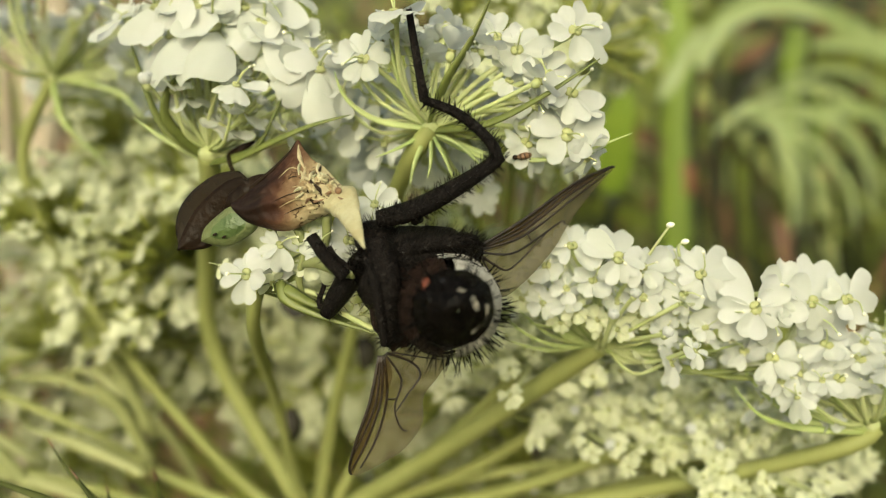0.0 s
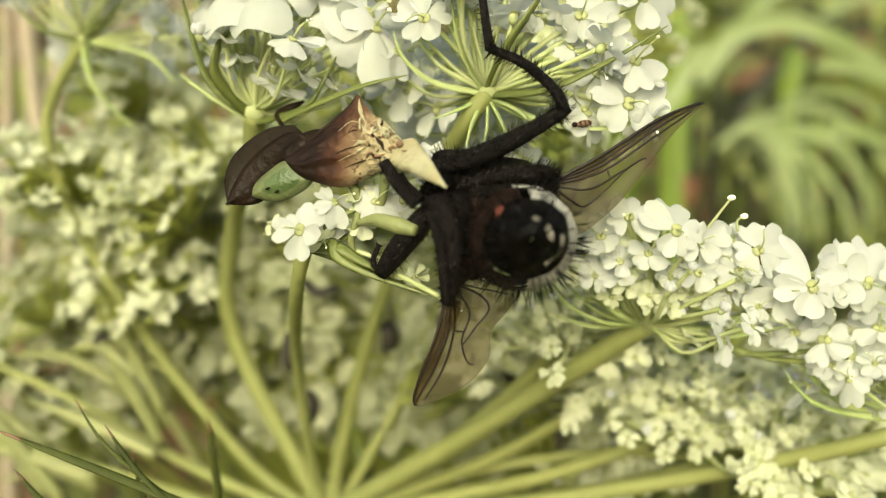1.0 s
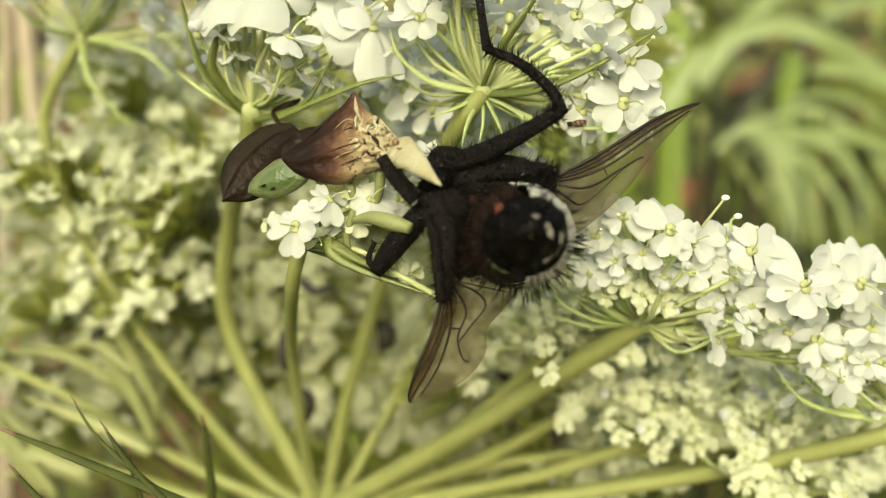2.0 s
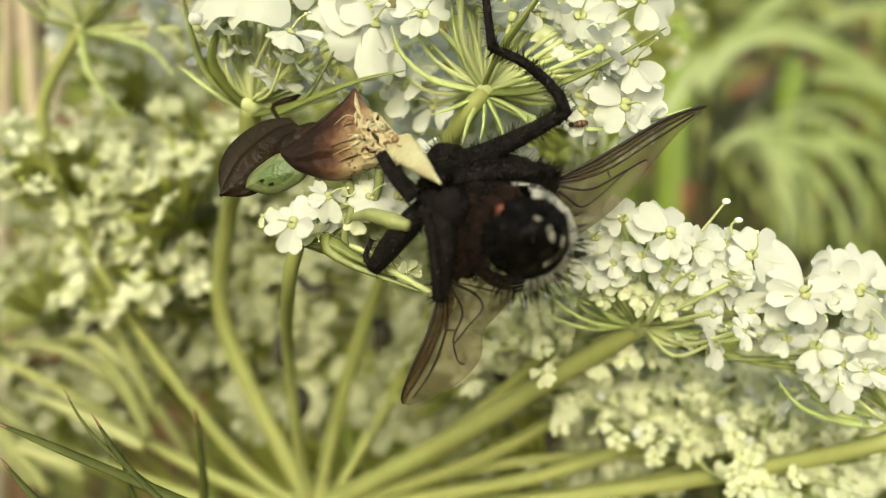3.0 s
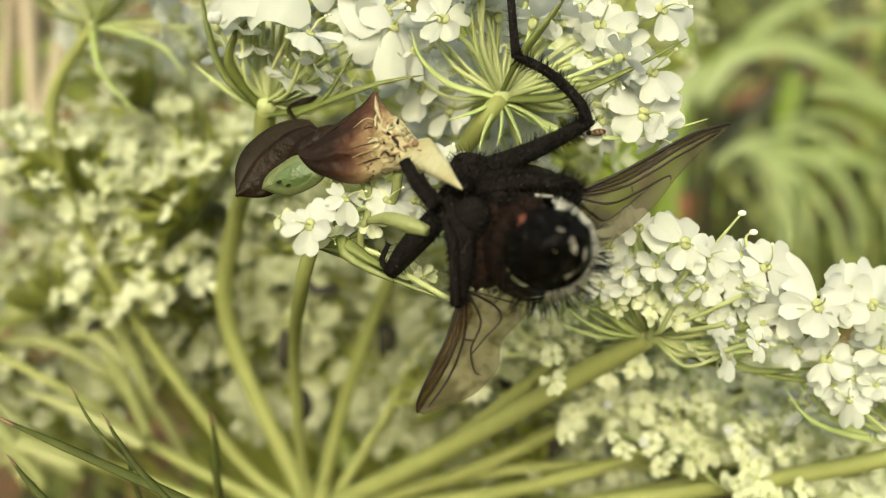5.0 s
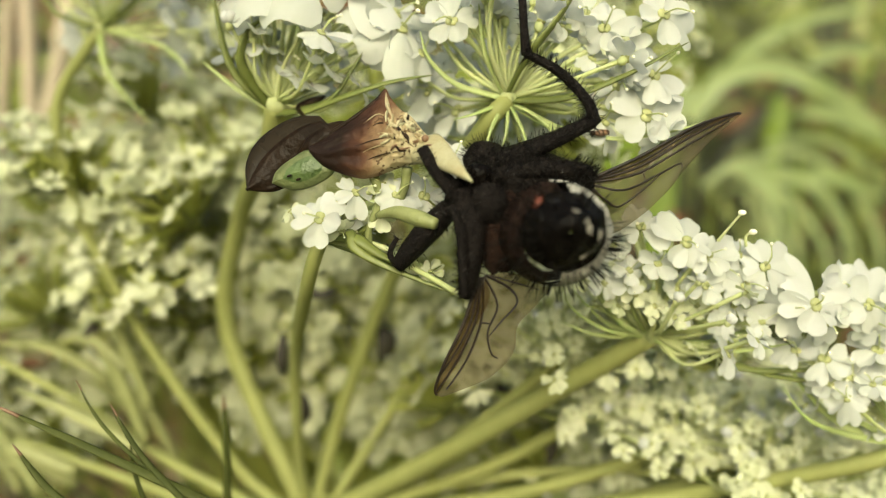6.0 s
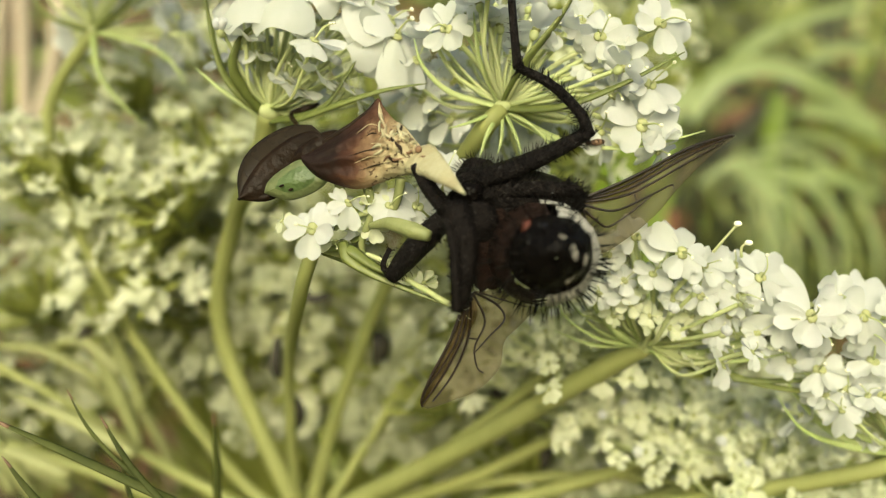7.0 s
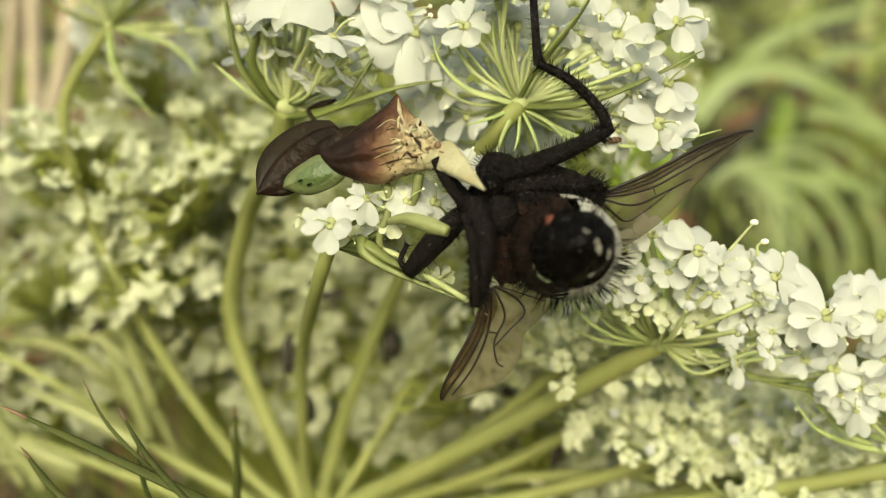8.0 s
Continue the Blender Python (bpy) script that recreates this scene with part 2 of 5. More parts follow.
def thing(name, at, label, category, group="", kind=""):
    ob = new(name)
    ob.matrix_basis = Matrix.Translation(ORIGIN + Vector(at) * 0.001)
    ob.empty_display_size = 0.002
    return tagged(ob, label, category, group, kind)


def part(name, geo, mats, parent, label="", origin=None, kind=""):
    """Links geo, drawn in mm round ORIGIN, as one mesh under parent, whose own place is origin."""
    ob = new(name, geo.mesh(name, mats, origin if origin is not None else (0, 0, 0)))
    ob.parent = parent
    return tagged(ob, label, kind=kind)


# ---- ground and far growth ----
def rise(d):
    """Height (mm) of the grassy bank behind the plants."""
    return 2600 / (1 + math.exp(-(d - 2300) / 320)) if d > 0 else 0


def build_ground():
    g = Geo()

    def f(u, v):
        x, y = (u - 0.5) * 60000, (v - 0.5) * 60000
        return (math.copysign(abs(x / 30000) ** 2.2, x) * 30000, math.copysign(abs(y / 30000) ** 2.2, y) * 30000, 12 * noise.noise((u * 40, v * 40, 0)) - 600 + rise(math.copysign(abs(y / 30000) ** 2.2, y) * 30000))

    g.grid(f, 160, 160)
    ob = new("ground", g.mesh("ground", M_SOIL))
    ob.matrix_basis = Matrix.Translation(ORIGIN)
    tagged(ob, "dark brown soil under the meadow plants", "ground", kind="structure")


def blade(g, base, tip, sag, width, steps=8):
    """A folded, tapering grass leaf from base to tip that arches by sag (mm)."""
    b, t = Vector(base), Vector(tip)
    side = (t - b).cross(Vector((0.2, 1, 0.3))).normalized()

    def f(u, v):
        s = (v - 0.5) * 2
        w = width * (0.25 + 1.6 * u) * (1 - u) ** 0.7 if u < 1 else 0
        p = b.lerp(t, u) + Vector((0, 0, sag * 4 * u * (1 - u))) + side * (s * w)
        return p + Vector((0, -abs(s) * w * 0.35, 0))

    g.grid(f, steps + 1, 3)


def build_meadow():
    r = random.Random(3)
    for name, mat, n, y0, y1, label in (
        ("meadow_grass", M_GRASS, 1500, 230, 900, "dense green meadow grass leaves, some painted shade-dark, soft in the distance"),
        ("meadow_grass", M_GRASSLIT, 140, 230, 700, "arching grass leaves in a sunlit yellow-green tone"),
        ("meadow_straw", M_STRAW, 60, 300, 800, "dry straw-coloured grass stalks"),
        ("meadow_litter", M_DEAD, 260, 220, 700, "brown withered leaves among the grass"),
    ):
        g = Geo()
        for _ in range(n):
            y = y0 + (y1 - y0) * r.random() ** 1.3
            x = r.uniform(-1.1, 1.1) * y * 0.75
            z = max(r.uniform(-0.6, 0.35) * y * 0.8, rise(y) - 590)
            if name == "meadow_straw":
                x = r.uniform(-0.75, -0.30) * y
                g.tube([(x, y, -600), (x + r.uniform(-20, 20), y, -100), (x + r.uniform(-30, 30), y, 0.35 * y)], [1.5, 1.5, 0.8], 5, 3)
                continue
            ln = r.uniform(50, 170) * (0.5 + y / 600)
            a = r.uniform(-2.6, -0.5) if r.random() < 0.3 else r.uniform(0.0, math.pi)
            tip = (x + ln * math.cos(a), y + r.uniform(-0.3, 0.3) * ln, z + ln * math.sin(a) * 0.8)
            g.tube([(x, y, z), (x + r.uniform(-6, 6), y + r.uniform(-6, 6), 0.5 * (z - 600 + rise(y))), (x + r.uniform(-15, 15), y + r.uniform(-10, 10), rise(y) - 612)], [0.5, 0.8, 1.0], 3, 2)
            blade(g, (x, y, z), tip, r.uniform(0.05, 0.3) * ln, r.uniform(1.5, 4.5) * (0.5 + y / 600))
        ob = new(name, g.mesh(name, mat))
        ob.matrix_basis = Matrix.Translation(ORIGIN)
        tagged(ob, label, "grass", kind="stuff")


# course of each arching leaf and its half width
HERO_LEAVES = [
    ([(50.02, 150.00, 26.34), (56.03, 150.00, 35.00), (65.76, 150.00, 37.15), (77.25, 150.00, 32.87), (89.93, 150.00, 23.79)], 2.3), ([(58.00, 160.00, 33.66), (65.26, 160.00, 42.91), (77.43, 160.00, 49.74), (95.73, 160.00, 53.55)], 1.7),
    ([(83.68, 170.00, 43.11), (91.45, 170.00, 46.16), (101.83, 170.00, 45.85)], 1.6), ([(52.20, 150.00, 13.14), (61.33, 150.00, 17.81), (69.45, 150.00, 6.39), (72.42, 150.00, -6.21)], 0.9),
    ([(58.71, 155.00, 12.44), (68.16, 155.00, 14.89), (80.03, 155.00, 12.02), (87.25, 155.00, -2.74)], 0.9), ([(62.20, 152.00, 13.40), (70.35, 152.00, 11.14), (77.98, 152.00, 0.73), (79.22, 152.00, -8.57)], 0.8),
    ([(74.05, 160.00, 15.41), (83.82, 160.00, 16.10), (96.08, 160.00, 10.69)], 1.6), ([(57.90, 150.00, 16.63), (64.82, 150.00, 12.10), (66.63, 150.00, 1.78), (65.57, 150.00, -8.57)], 0.75), ([(78.77, 165.00, 31.08), (88.87, 165.00, 29.89), (101.52, 165.00, 22.42)], 1.7),
    ([(44.0, 158.00, 22.0), (50.0, 158.00, 30.5), (54.0, 158.00, 36.0)], 1.6),
    ([(55.0, 151.00, 15.0), (63.0, 151.00, 15.5), (68.0, 151.00, 4.0), (69.0, 151.00, -9.0)], 0.7), ([(60.0, 158.00, 17.0), (73.0, 158.00, 17.0), (84.0, 158.00, 6.0), (86.0, 158.00, -8.0)], 0.8),
    ([(66.0, 162.00, 20.0), (80.0, 162.00, 21.0), (93.0, 162.00, 8.0), (96.0, 162.00, -8.0)], 0.9), ([(72.0, 166.00, 24.0), (86.0, 166.00, 25.0), (100.0, 166.00, 14.0)], 1.0),
]
GREEN_LEAVES = [([(51.12, 190.00, -23.61), (56.21, 190.00, 21.94), (58.44, 190.00, 70.0)], 4.2), ([(25.18, 116.00, 3.0), (25.95, 112.00, 12.23), (27.5, 110.00, 18.5)], 2.8), ([(84.5, 185.00, 5.0), (83.52, 185.00, 24.91), (84.15, 185.00, 40.0)], 4.5)]


def build_dry_bits_and_gaps():
    for pts, w, mat, name, label, cat in (
        ([(-54.40, 105.00, 45.15), (-54.72, 105.00, 30.66), (-59.78, 107.00, 14.02), (-68.62, 110.00, -3.29), (-110, 115, -600)], 1.3, M_STRAW, "dry_stalk", "pale straw-coloured dead stalk, out of focus", "stalk"),
        ([(-52.38, 85.00, -10.36), (-48.54, 84.00, -11.52), (-46.19, 85.00, -12.96)], 1.6, M_RUST, "leaf_or_dark_gap", "small reddish-brown withered leaf", "leaf"),
        ([(20.48, 62.00, -9.93), (22.35, 61.00, -10.24), (24.52, 62.00, -11.59)], 0.9, M_RUST, "leaf_or_dark_gap", "small orange-red withered leaf", "leaf"),
        ([(25.31, 64.00, -10.74), (27.09, 63.00, -12.02), (28.25, 64.00, -14.18)], 0.9, M_RUST, "leaf_or_dark_gap", "small orange-red withered leaf", "leaf"),
        ([(45.72, 150.00, 7.71), (46.87, 150.00, 5.34), (46.11, 150.00, 1.45)], 1.6, M_RUST, "leaf_or_dark_gap", "orange-brown withered leaf in the grass", "leaf"),
        # no leaves from here on: dark pieces imitate shaded gaps between clusters
        ([(-4.64, 52.19, -5.95), (-4.28, 51.72, -6.77), (-4.56, 52.19, -8.16)], 0.86, M_GAP, "leaf_or_dark_gap", "near-black piece painted as a shaded gap among the flowers", "leaf"),
        ([(-11.64, 52.19, -6.28), (-11.70, 51.72, -7.88), (-11.60, 52.19, -9.08)], 0.48, M_GAP, "leaf_or_dark_gap", "near-black piece painted as a shaded gap among the flowers", "leaf"),
        ([(-10.47, 52.19, -10.60), (-10.15, 51.72, -11.66), (-10.56, 52.19, -12.84)], 0.64, M_GAP, "leaf_or_dark_gap", "near-black piece painted as a shaded gap among the flowers", "leaf"),
        ([(-10.06, 51.25, -2.52), (-9.03, 50.79, -3.47), (-7.70, 51.25, -3.10)], 0.46, M_GAP, "leaf_or_dark_gap", "near-black piece painted as a shaded gap among the flowers", "leaf"),
        ([(-26.74, 55.91, -5.74), (-27.16, 55.91, -6.81), (-26.22, 55.91, -8.53)], 0.58, M_GAP, "leaf_or_dark_gap", "near-black piece painted as a shaded gap among the flowers", "leaf"),
        ([(3.44, 52.19, -9.96), (4.04, 52.19, -10.56), (4.84, 52.19, -11.56)], 0.46, M_GAP, "leaf_or_dark_gap", "near-black piece painted as a shaded gap among the flowers", "leaf"),
        ([(6.60, 50.32, -13.07), (7.09, 50.32, -13.85), (6.87, 50.32, -15.00)], 0.58, M_GAP, "leaf_or_dark_gap", "near-black piece painted as a shaded gap among the flowers", "leaf"),
    ):
        t = thing(name, pts[0], label, cat)
        g = Geo()
        g.tube(pts, [w * 0.6, w, w, w * 0.5], 8, 5, 0.5)
        part("blade" if name == "leaf_or_dark_gap" else "stem", g, mat, t, origin=pts[0])
        if name == "dry_stalk":
            for k in (1, 2):
                g = Geo()
                g.blob(placed(pts[k], None, (w * 1.25, w * 1.25, w * 0.9)), 12, 8)
                part("joint", g, mat, t, "swollen joint of the stalk", origin=pts[0])
            g = Geo()
            b = Vector(pts[1])
            g.tube([b, b + Vector((1.5, 0, 5)), b + Vector((4.0, 0, 13))], [w * 0.9, w * 0.8, 0.1], 8, 5, 0.3)
            part("sheath", g, mat, t, "dry leaf sheath", origin=pts[0])


def leaf_ribbon(pts, width):
    """A folded grass leaf along a bent course, tapering to both ends."""
    g = Geo()
    ps = spline(pts, 6)
    n = len(ps)

    def f(u, v):
        i = round(u * (n - 1))
        t = (ps[min(i + 1, n - 1)] - ps[max(i - 1, 0)]).normalized()
        side = t.cross(Vector((0.15, 1, 0.1))).normalized()
        s = (v - 0.5) * 2
        w = width * min(1.0, 0.45 + 2.2 * u) * max(0.0, 1 - u ** 2.5) ** 0.6
        return ps[i] + side * (s * w) + Vector((0, -0.35 * abs(s) * w, 0))

    g.grid(f, n, 5)
    return g


def build_hero_grass():
    for leaves, mat, label in ((HERO_LEAVES, M_HERO, "pale green arching grass leaf, out of focus"), (GREEN_LEAVES, M_LIME, "broad bright green leaf, out of focus")):
        for pts, w in leaves:
            a = pts[0]
            t = thing("grass_leaf", a, label, "grass leaf", "grass leaves")
            part("leaf_blade", leaf_ribbon(pts, w), mat, t, origin=a)
            s = Geo()
            s.tube([a, (a[0] * 0.98 - 1, a[1] + 3, a[2] - 30), (a[0] - 4, a[1] + 6, a[2] - 200), (a[0] - 10, a[1] + 10, -600)], [w * 0.3, w * 0.4, w * 0.5, w * 0.7], 6, 4)
            part("stalk", s, M_GRASS, t, origin=a)


# ---- wild carrot flowers ----
def petal_geo(notch, cup, curl):
    """A heart-shaped petal 1 mm long along x, its upper face to +z."""
    g = Geo()

    def f(u, v):
        s = (v - 0.5) * 2
        w = 0.10 + 0.44 * math.sin(min(1.0, u * 1.08) ** 0.8 * math.pi * 0.62) * (1 - 0.25 * max(0, u - 0.75) / 0.25)
        ln = u * (1 - notch * (1 - abs(s)) ** 1.5 * u ** 3 - 0.16 * s * s * u * u)
        z = cup * (s * s * w - 0.25 * u) + curl * u * u * 0.5 - 0.05 * (1 - abs(s)) * math.sin(u * 3) + 0.035 * math.sin(8 * u + 4 * s + 9 * notch) * u - 0.05 * math.exp(-(s / 0.18) ** 2) * u
        return (ln, s * w, z)

    g.grid(f, 9, 11)
    return g


PETAL_DOME = petal_geo(0.10, -0.75, -0.9).mesh("petal", M_PETAL)
PETALS = [petal_geo(0.22, 0.3, 0.2).mesh("petal", M_PETAL), petal_geo(0.32, -0.25, -0.35).mesh("petal", M_PETAL), petal_geo(0.15, 0.5, 0.5).mesh("petal", M_PETAL), petal_geo(0.28, 0.1, -0.6).mesh("petal", M_PETAL)]

CREAM_PETALS = [petal_geo(*k).mesh("petal", M_PETALFAR) for k in ((0.2, 0.4, 0.3), (0.3, -0.2, -0.4), (0.12, 0.6, 0.6), (0.25, 0.2, -0.5))]


def stamen_mesh(bend):
    g = Geo()
    g.tube([(0, 0, 0), (0.25, 0, 0.7), (0.5 + bend, 0, 1.0)], [0.045, 0.04, 0.03], 5, 3)
    g.mi = 1
    g.blob(placed((0.5 + bend, 0, 1.04), None, (0.10, 0.085, 0.07)), 8, 6)
    return g.mesh("stamen", [M_PED, M_ANTHER])


STAMENS = [stamen_mesh(0.0), stamen_mesh(0.35)]


def core_mesh():
    g = Geo()
    g.blob(placed((0, 0, -0.2), None, (0.24, 0.24, 0.3)), 10, 7)
    g.mi = 1
    for s in (-1, 1):
        g.blob(placed((0.13 * s, 0, 0.05), None, (0.19, 0.25, 0.10)), 10, 6)
    return g.mesh("flower", [M_PED, M_DISC])


CORE = core_mesh()


def bud_mesh():
    g = Geo()
    for k in range(5):
        a = k * 2 * math.pi / 5
        g.blob(placed((0.16 * math.cos(a), 0.16 * math.sin(a), 0.15), None, (0.2, 0.2, 0.26)), 8, 6)
    g.mi = 1
    g.blob(placed((0, 0, -0.15), None, (0.22, 0.22, 0.3)), 8, 6)
    return g.mesh("bud", [M_PETAL, M_PED])


BUD = bud_mesh()


def add_flower(root, at, axis, size, r, outer=0.0, out_dir=None, stamens=2, dome=False, soft=False):
    """A five-petalled flower at a point (mm from root); outer enlarges the petals that face out_dir."""
    fl = new("flower", CORE)
    fl.parent = root
    turn = axes(axis, out_dir or (r.uniform(-1, 1), r.uniform(-1, 1), 0.3))
    fl.matrix_basis = placed(Vector(at) * 0.001, turn, (size,) * 3)
    for k in range(5):
        a = 72 * k + r.uniform(-12, 12)
        big = 1 + outer * max(0, math.cos(radians(a))) ** 1.2
        pt = new("petal", PETAL_DOME if dome and math.cos(radians(a)) > 0.2 else (PETALS if size > 0.52 and not soft else CREAM_PETALS)[r.randrange(4)])
        pt.parent = fl
        pt.matrix_basis = pose(0, 0, 0, 0, 0, a) @ placed((0.00022, 0, 0.00002), pose(0, 0, 0, r.uniform(-14, 14), r.uniform(-18, 16) + 20 * (big - 1), 0), ((1.2 + r.uniform(-0.15, 0.1)) * big, (1.08 + r.uniform(-0.15, 0.25)) * (0.45 + 0.55 * big), 1.2))
    for k in range(stamens):
        st = new("stamen", STAMENS[r.randrange(2)])
        st.parent = fl
        st.matrix_basis = pose(0, 0, 0.0001, 0, 0, r.uniform(0, 360))


def bract_geo(pts, width):
    """A narrow, channelled bract that tapers to a fine tip."""
    g = Geo()
    g.tube(pts, [width * 0.9, width, width * 0.85, width * 0.55, width * 0.12], 6, 6, 0.45)
    return g


def cluster(node, axis, n, spread, reach, ray, bracts, seed, size=1.0, outer=0.8, flat=0.75, width=0.44, label="", bud_share=0.25, stamens=2, extra=(), face=0.55, toward=(0, 0, 0), near=0.55, thin=1.0, jit=0.25, domes=(), soft=False):
    """One small umbel of the wild carrot: its ray, bracts, pedicels and flowers."""
    r = random.Random(seed)
    root = thing("flower_cluster", node, label or "white wild carrot flower cluster on a pale green stalk", "flower cluster", "wild carrot clusters")
    nd, ax = Vector(node), Vector(axis).normalized()
    g = Geo()
    g.tube(ray, [width * 0.95, width, width * 1.1, width * 1.25], 10, 6)
    g.mi = 1
    g.blob(placed(nd, axes(ax), (width * 1.02, width * 1.02, width * 0.8)), 12, 8)
    part("stalk", g, [M_STEM, M_PED], root, origin=node)
    for pts, w, pale in bracts:
        part("bract", bract_geo(pts, w), M_BRACT_PALE if pale else M_BRACT, root, origin=node)
    turn = axes(ax)
    for k in range(n):
        q = math.sqrt((k + 0.5) / n)
        th, ph = radians(spread) * q * r.uniform(0.86, 1.12), k * 2.39996 + r.uniform(-1.3, 1.3)
        d = turn.to_3x3() @ Vector((math.sin(th) * math.cos(ph), math.sin(th) * math.sin(ph), math.cos(th)))
        ln = reach * (flat + (1 - flat) * q) * (r.uniform(0.88, 1.08) if r.random() < (0.65 if near > 0.4 else 0.4) else r.uniform(near, 0.85))
        tip = d * ln
        pg = Geo()
        pg.tube([d * 0.2 + ax * 0.1, d * ln * 0.5 - ax * (0.10 * ln * q * r.uniform(0.2, 1.8)) + Vector((r.uniform(-0.4, 0.4), r.uniform(-0.4, 0.4), r.uniform(-0.4, 0.4))), tip - d * 0.25], [0.13 * thin, r.uniform(0.07, 0.12) * thin, 0.11 * thin], 6, 4)
        part("pedicel", pg, M_PED, root)
        fa = (d * face + ax * 0.8 + Vector(toward)).normalized()
        od = (d - ax * d.dot(ax)).normalized()
        if r.random() < bud_share * (1.2 - q):
            b = new("bud", BUD)
            b.parent = root
            b.matrix_basis = placed(tip * 0.001, axes(fa), (r.uniform(1.0, 1.5) * size,) * 3)
        else:
            add_flower(root, tip, fa + Vector((r.uniform(-jit, jit), r.uniform(-jit, jit), r.uniform(-jit, jit))), size * r.uniform(1.05 - jit, 1.1) * (0.75 + 0.35 * q), r, outer * max(0, q - 0.45) / 0.55, od, stamens if q > 0.5 else 1, False, soft)
    for at, fa, sz, out, od in tuple(extra) + tuple(domes):
        tip = Vector(at) - nd
        mid = tip * 0.5 + ax * 0.5
        pg = Geo()
        pg.tube([(0, 0, 0), mid, tip - Vector(fa).normalized() * 0.3 * sz], [0.14, 0.12, 0.14], 6, 4)
        part("pedicel", pg, M_PED, root)
        add_flower(root, tip, fa, sz, r, out, od, 1, (at, fa, sz, out, od) in domes)
    return root


BASE = (-10.10, 54.00, -20.24)


# flowers on the rim of the cluster beside the fly: place, facing, size, enlarged outer petals, outward way
RIM_FLOWERS = [
    ((10.76, 33.20, -0.18), (0.05, -0.9, 0.25), 0.98, 1.0, (0.15, 0, 1)), ((8.78, 33.60, 0.54), (0.2, -0.8, 0.3), 0.85, 0.8, (1, 0, 0.1)), ((7.58, 34.00, -0.29), (-0.25, -0.7, 0.35), 0.75, 0.4, (-1, -0.15, 0.3)),
    ((9.61, 33.80, -1.17), (0.25, -0.7, 0.42), 0.72, 0.6, (1, -0.15, 0.4)), ((11.87, 33.60, -0.75), (0.1, -0.8, 0.2), 0.78, 0.6, (1, 0, 0.2)), ((14.45, 33.60, -1.31), (0.1, -0.8, 0.25), 0.92, 0.9, (1, 0, 0.5)),
    ((16.76, 33.60, -3.06), (0.1, -0.85, 0.1), 1.05, 1.1, (-0.3, 0, 1)), ((18.30, 34.20, -2.40), (0.2, -0.75, 0.2), 0.95, 1.2, (1, 0, -0.2)), ((21.00, 34.00, -3.10), (0.2, -0.75, 0.2), 1.0, 1.0, (1, 0, 0.2)),
    ((15.84, 34.40, -3.19), (-0.1, -0.8, -0.1), 0.9, 0.9, (-0.8, 0, -0.3)), ((19.55, 34.2, -3.10), (0.1, -0.8, 0.1), 1.0, 1.0, (0.5, 0, 0.8)), ((19.9, 34.5, -3.9), (0.1, -0.8, 0.0), 0.9, 0.9, (0.8, 0, -0.5)), ((13.60, 34.40, -0.76), (0.07, -0.7, 0.5), 0.7, 0.7, (0.3, 0, 1)), ((17.6, 34.0, -3.9), (0.1, -0.8, -0.1), 0.7, 0.8, (0.4, 0, -1)), ((12.9, 34.5, -1.5), (0.0, -0.8, 0.3), 0.7, 0.5, (1, 0, 0.3)),
]
INNER_FLOWERS = [
    (11.88, 34.00, -2.19, 0.72), (13.71, 34.00, -2.19, 0.78), (8.41, 34.20, -1.47, 0.6), (7.28, 34.40, -2.08, 0.6), (10.70, 34.80, -3.71, 0.5), (12.75, 34.60, -4.00, 0.55), (11.83, 35.00, -3.19, 0.5), (9.82, 35.00, -3.19, 0.5), (8.07, 35.00, -3.19, 0.45), (8.78, 34.60, -2.63, 0.5), (10.77, 34.60, -2.36, 0.55), (13.50, 34.80, -3.17, 0.6), (14.74, 34.60, -3.95, 0.6), (6.83, 34.80, -1.04, 0.55), (6.33, 35.00, -1.85, 0.5),
]
LOWER_FLOWERS = [(17.86, 35.00, -5.74, 1.0), (20.41, 35.00, -5.34, 0.95), (16.71, 35.40, -5.40, 0.8), (19.32, 35.20, -6.72, 0.9), (18.34, 35.40, -7.03, 0.7), (20.87, 35.00, -7.00, 0.9), (21.89, 35.00, -6.14, 0.9)]


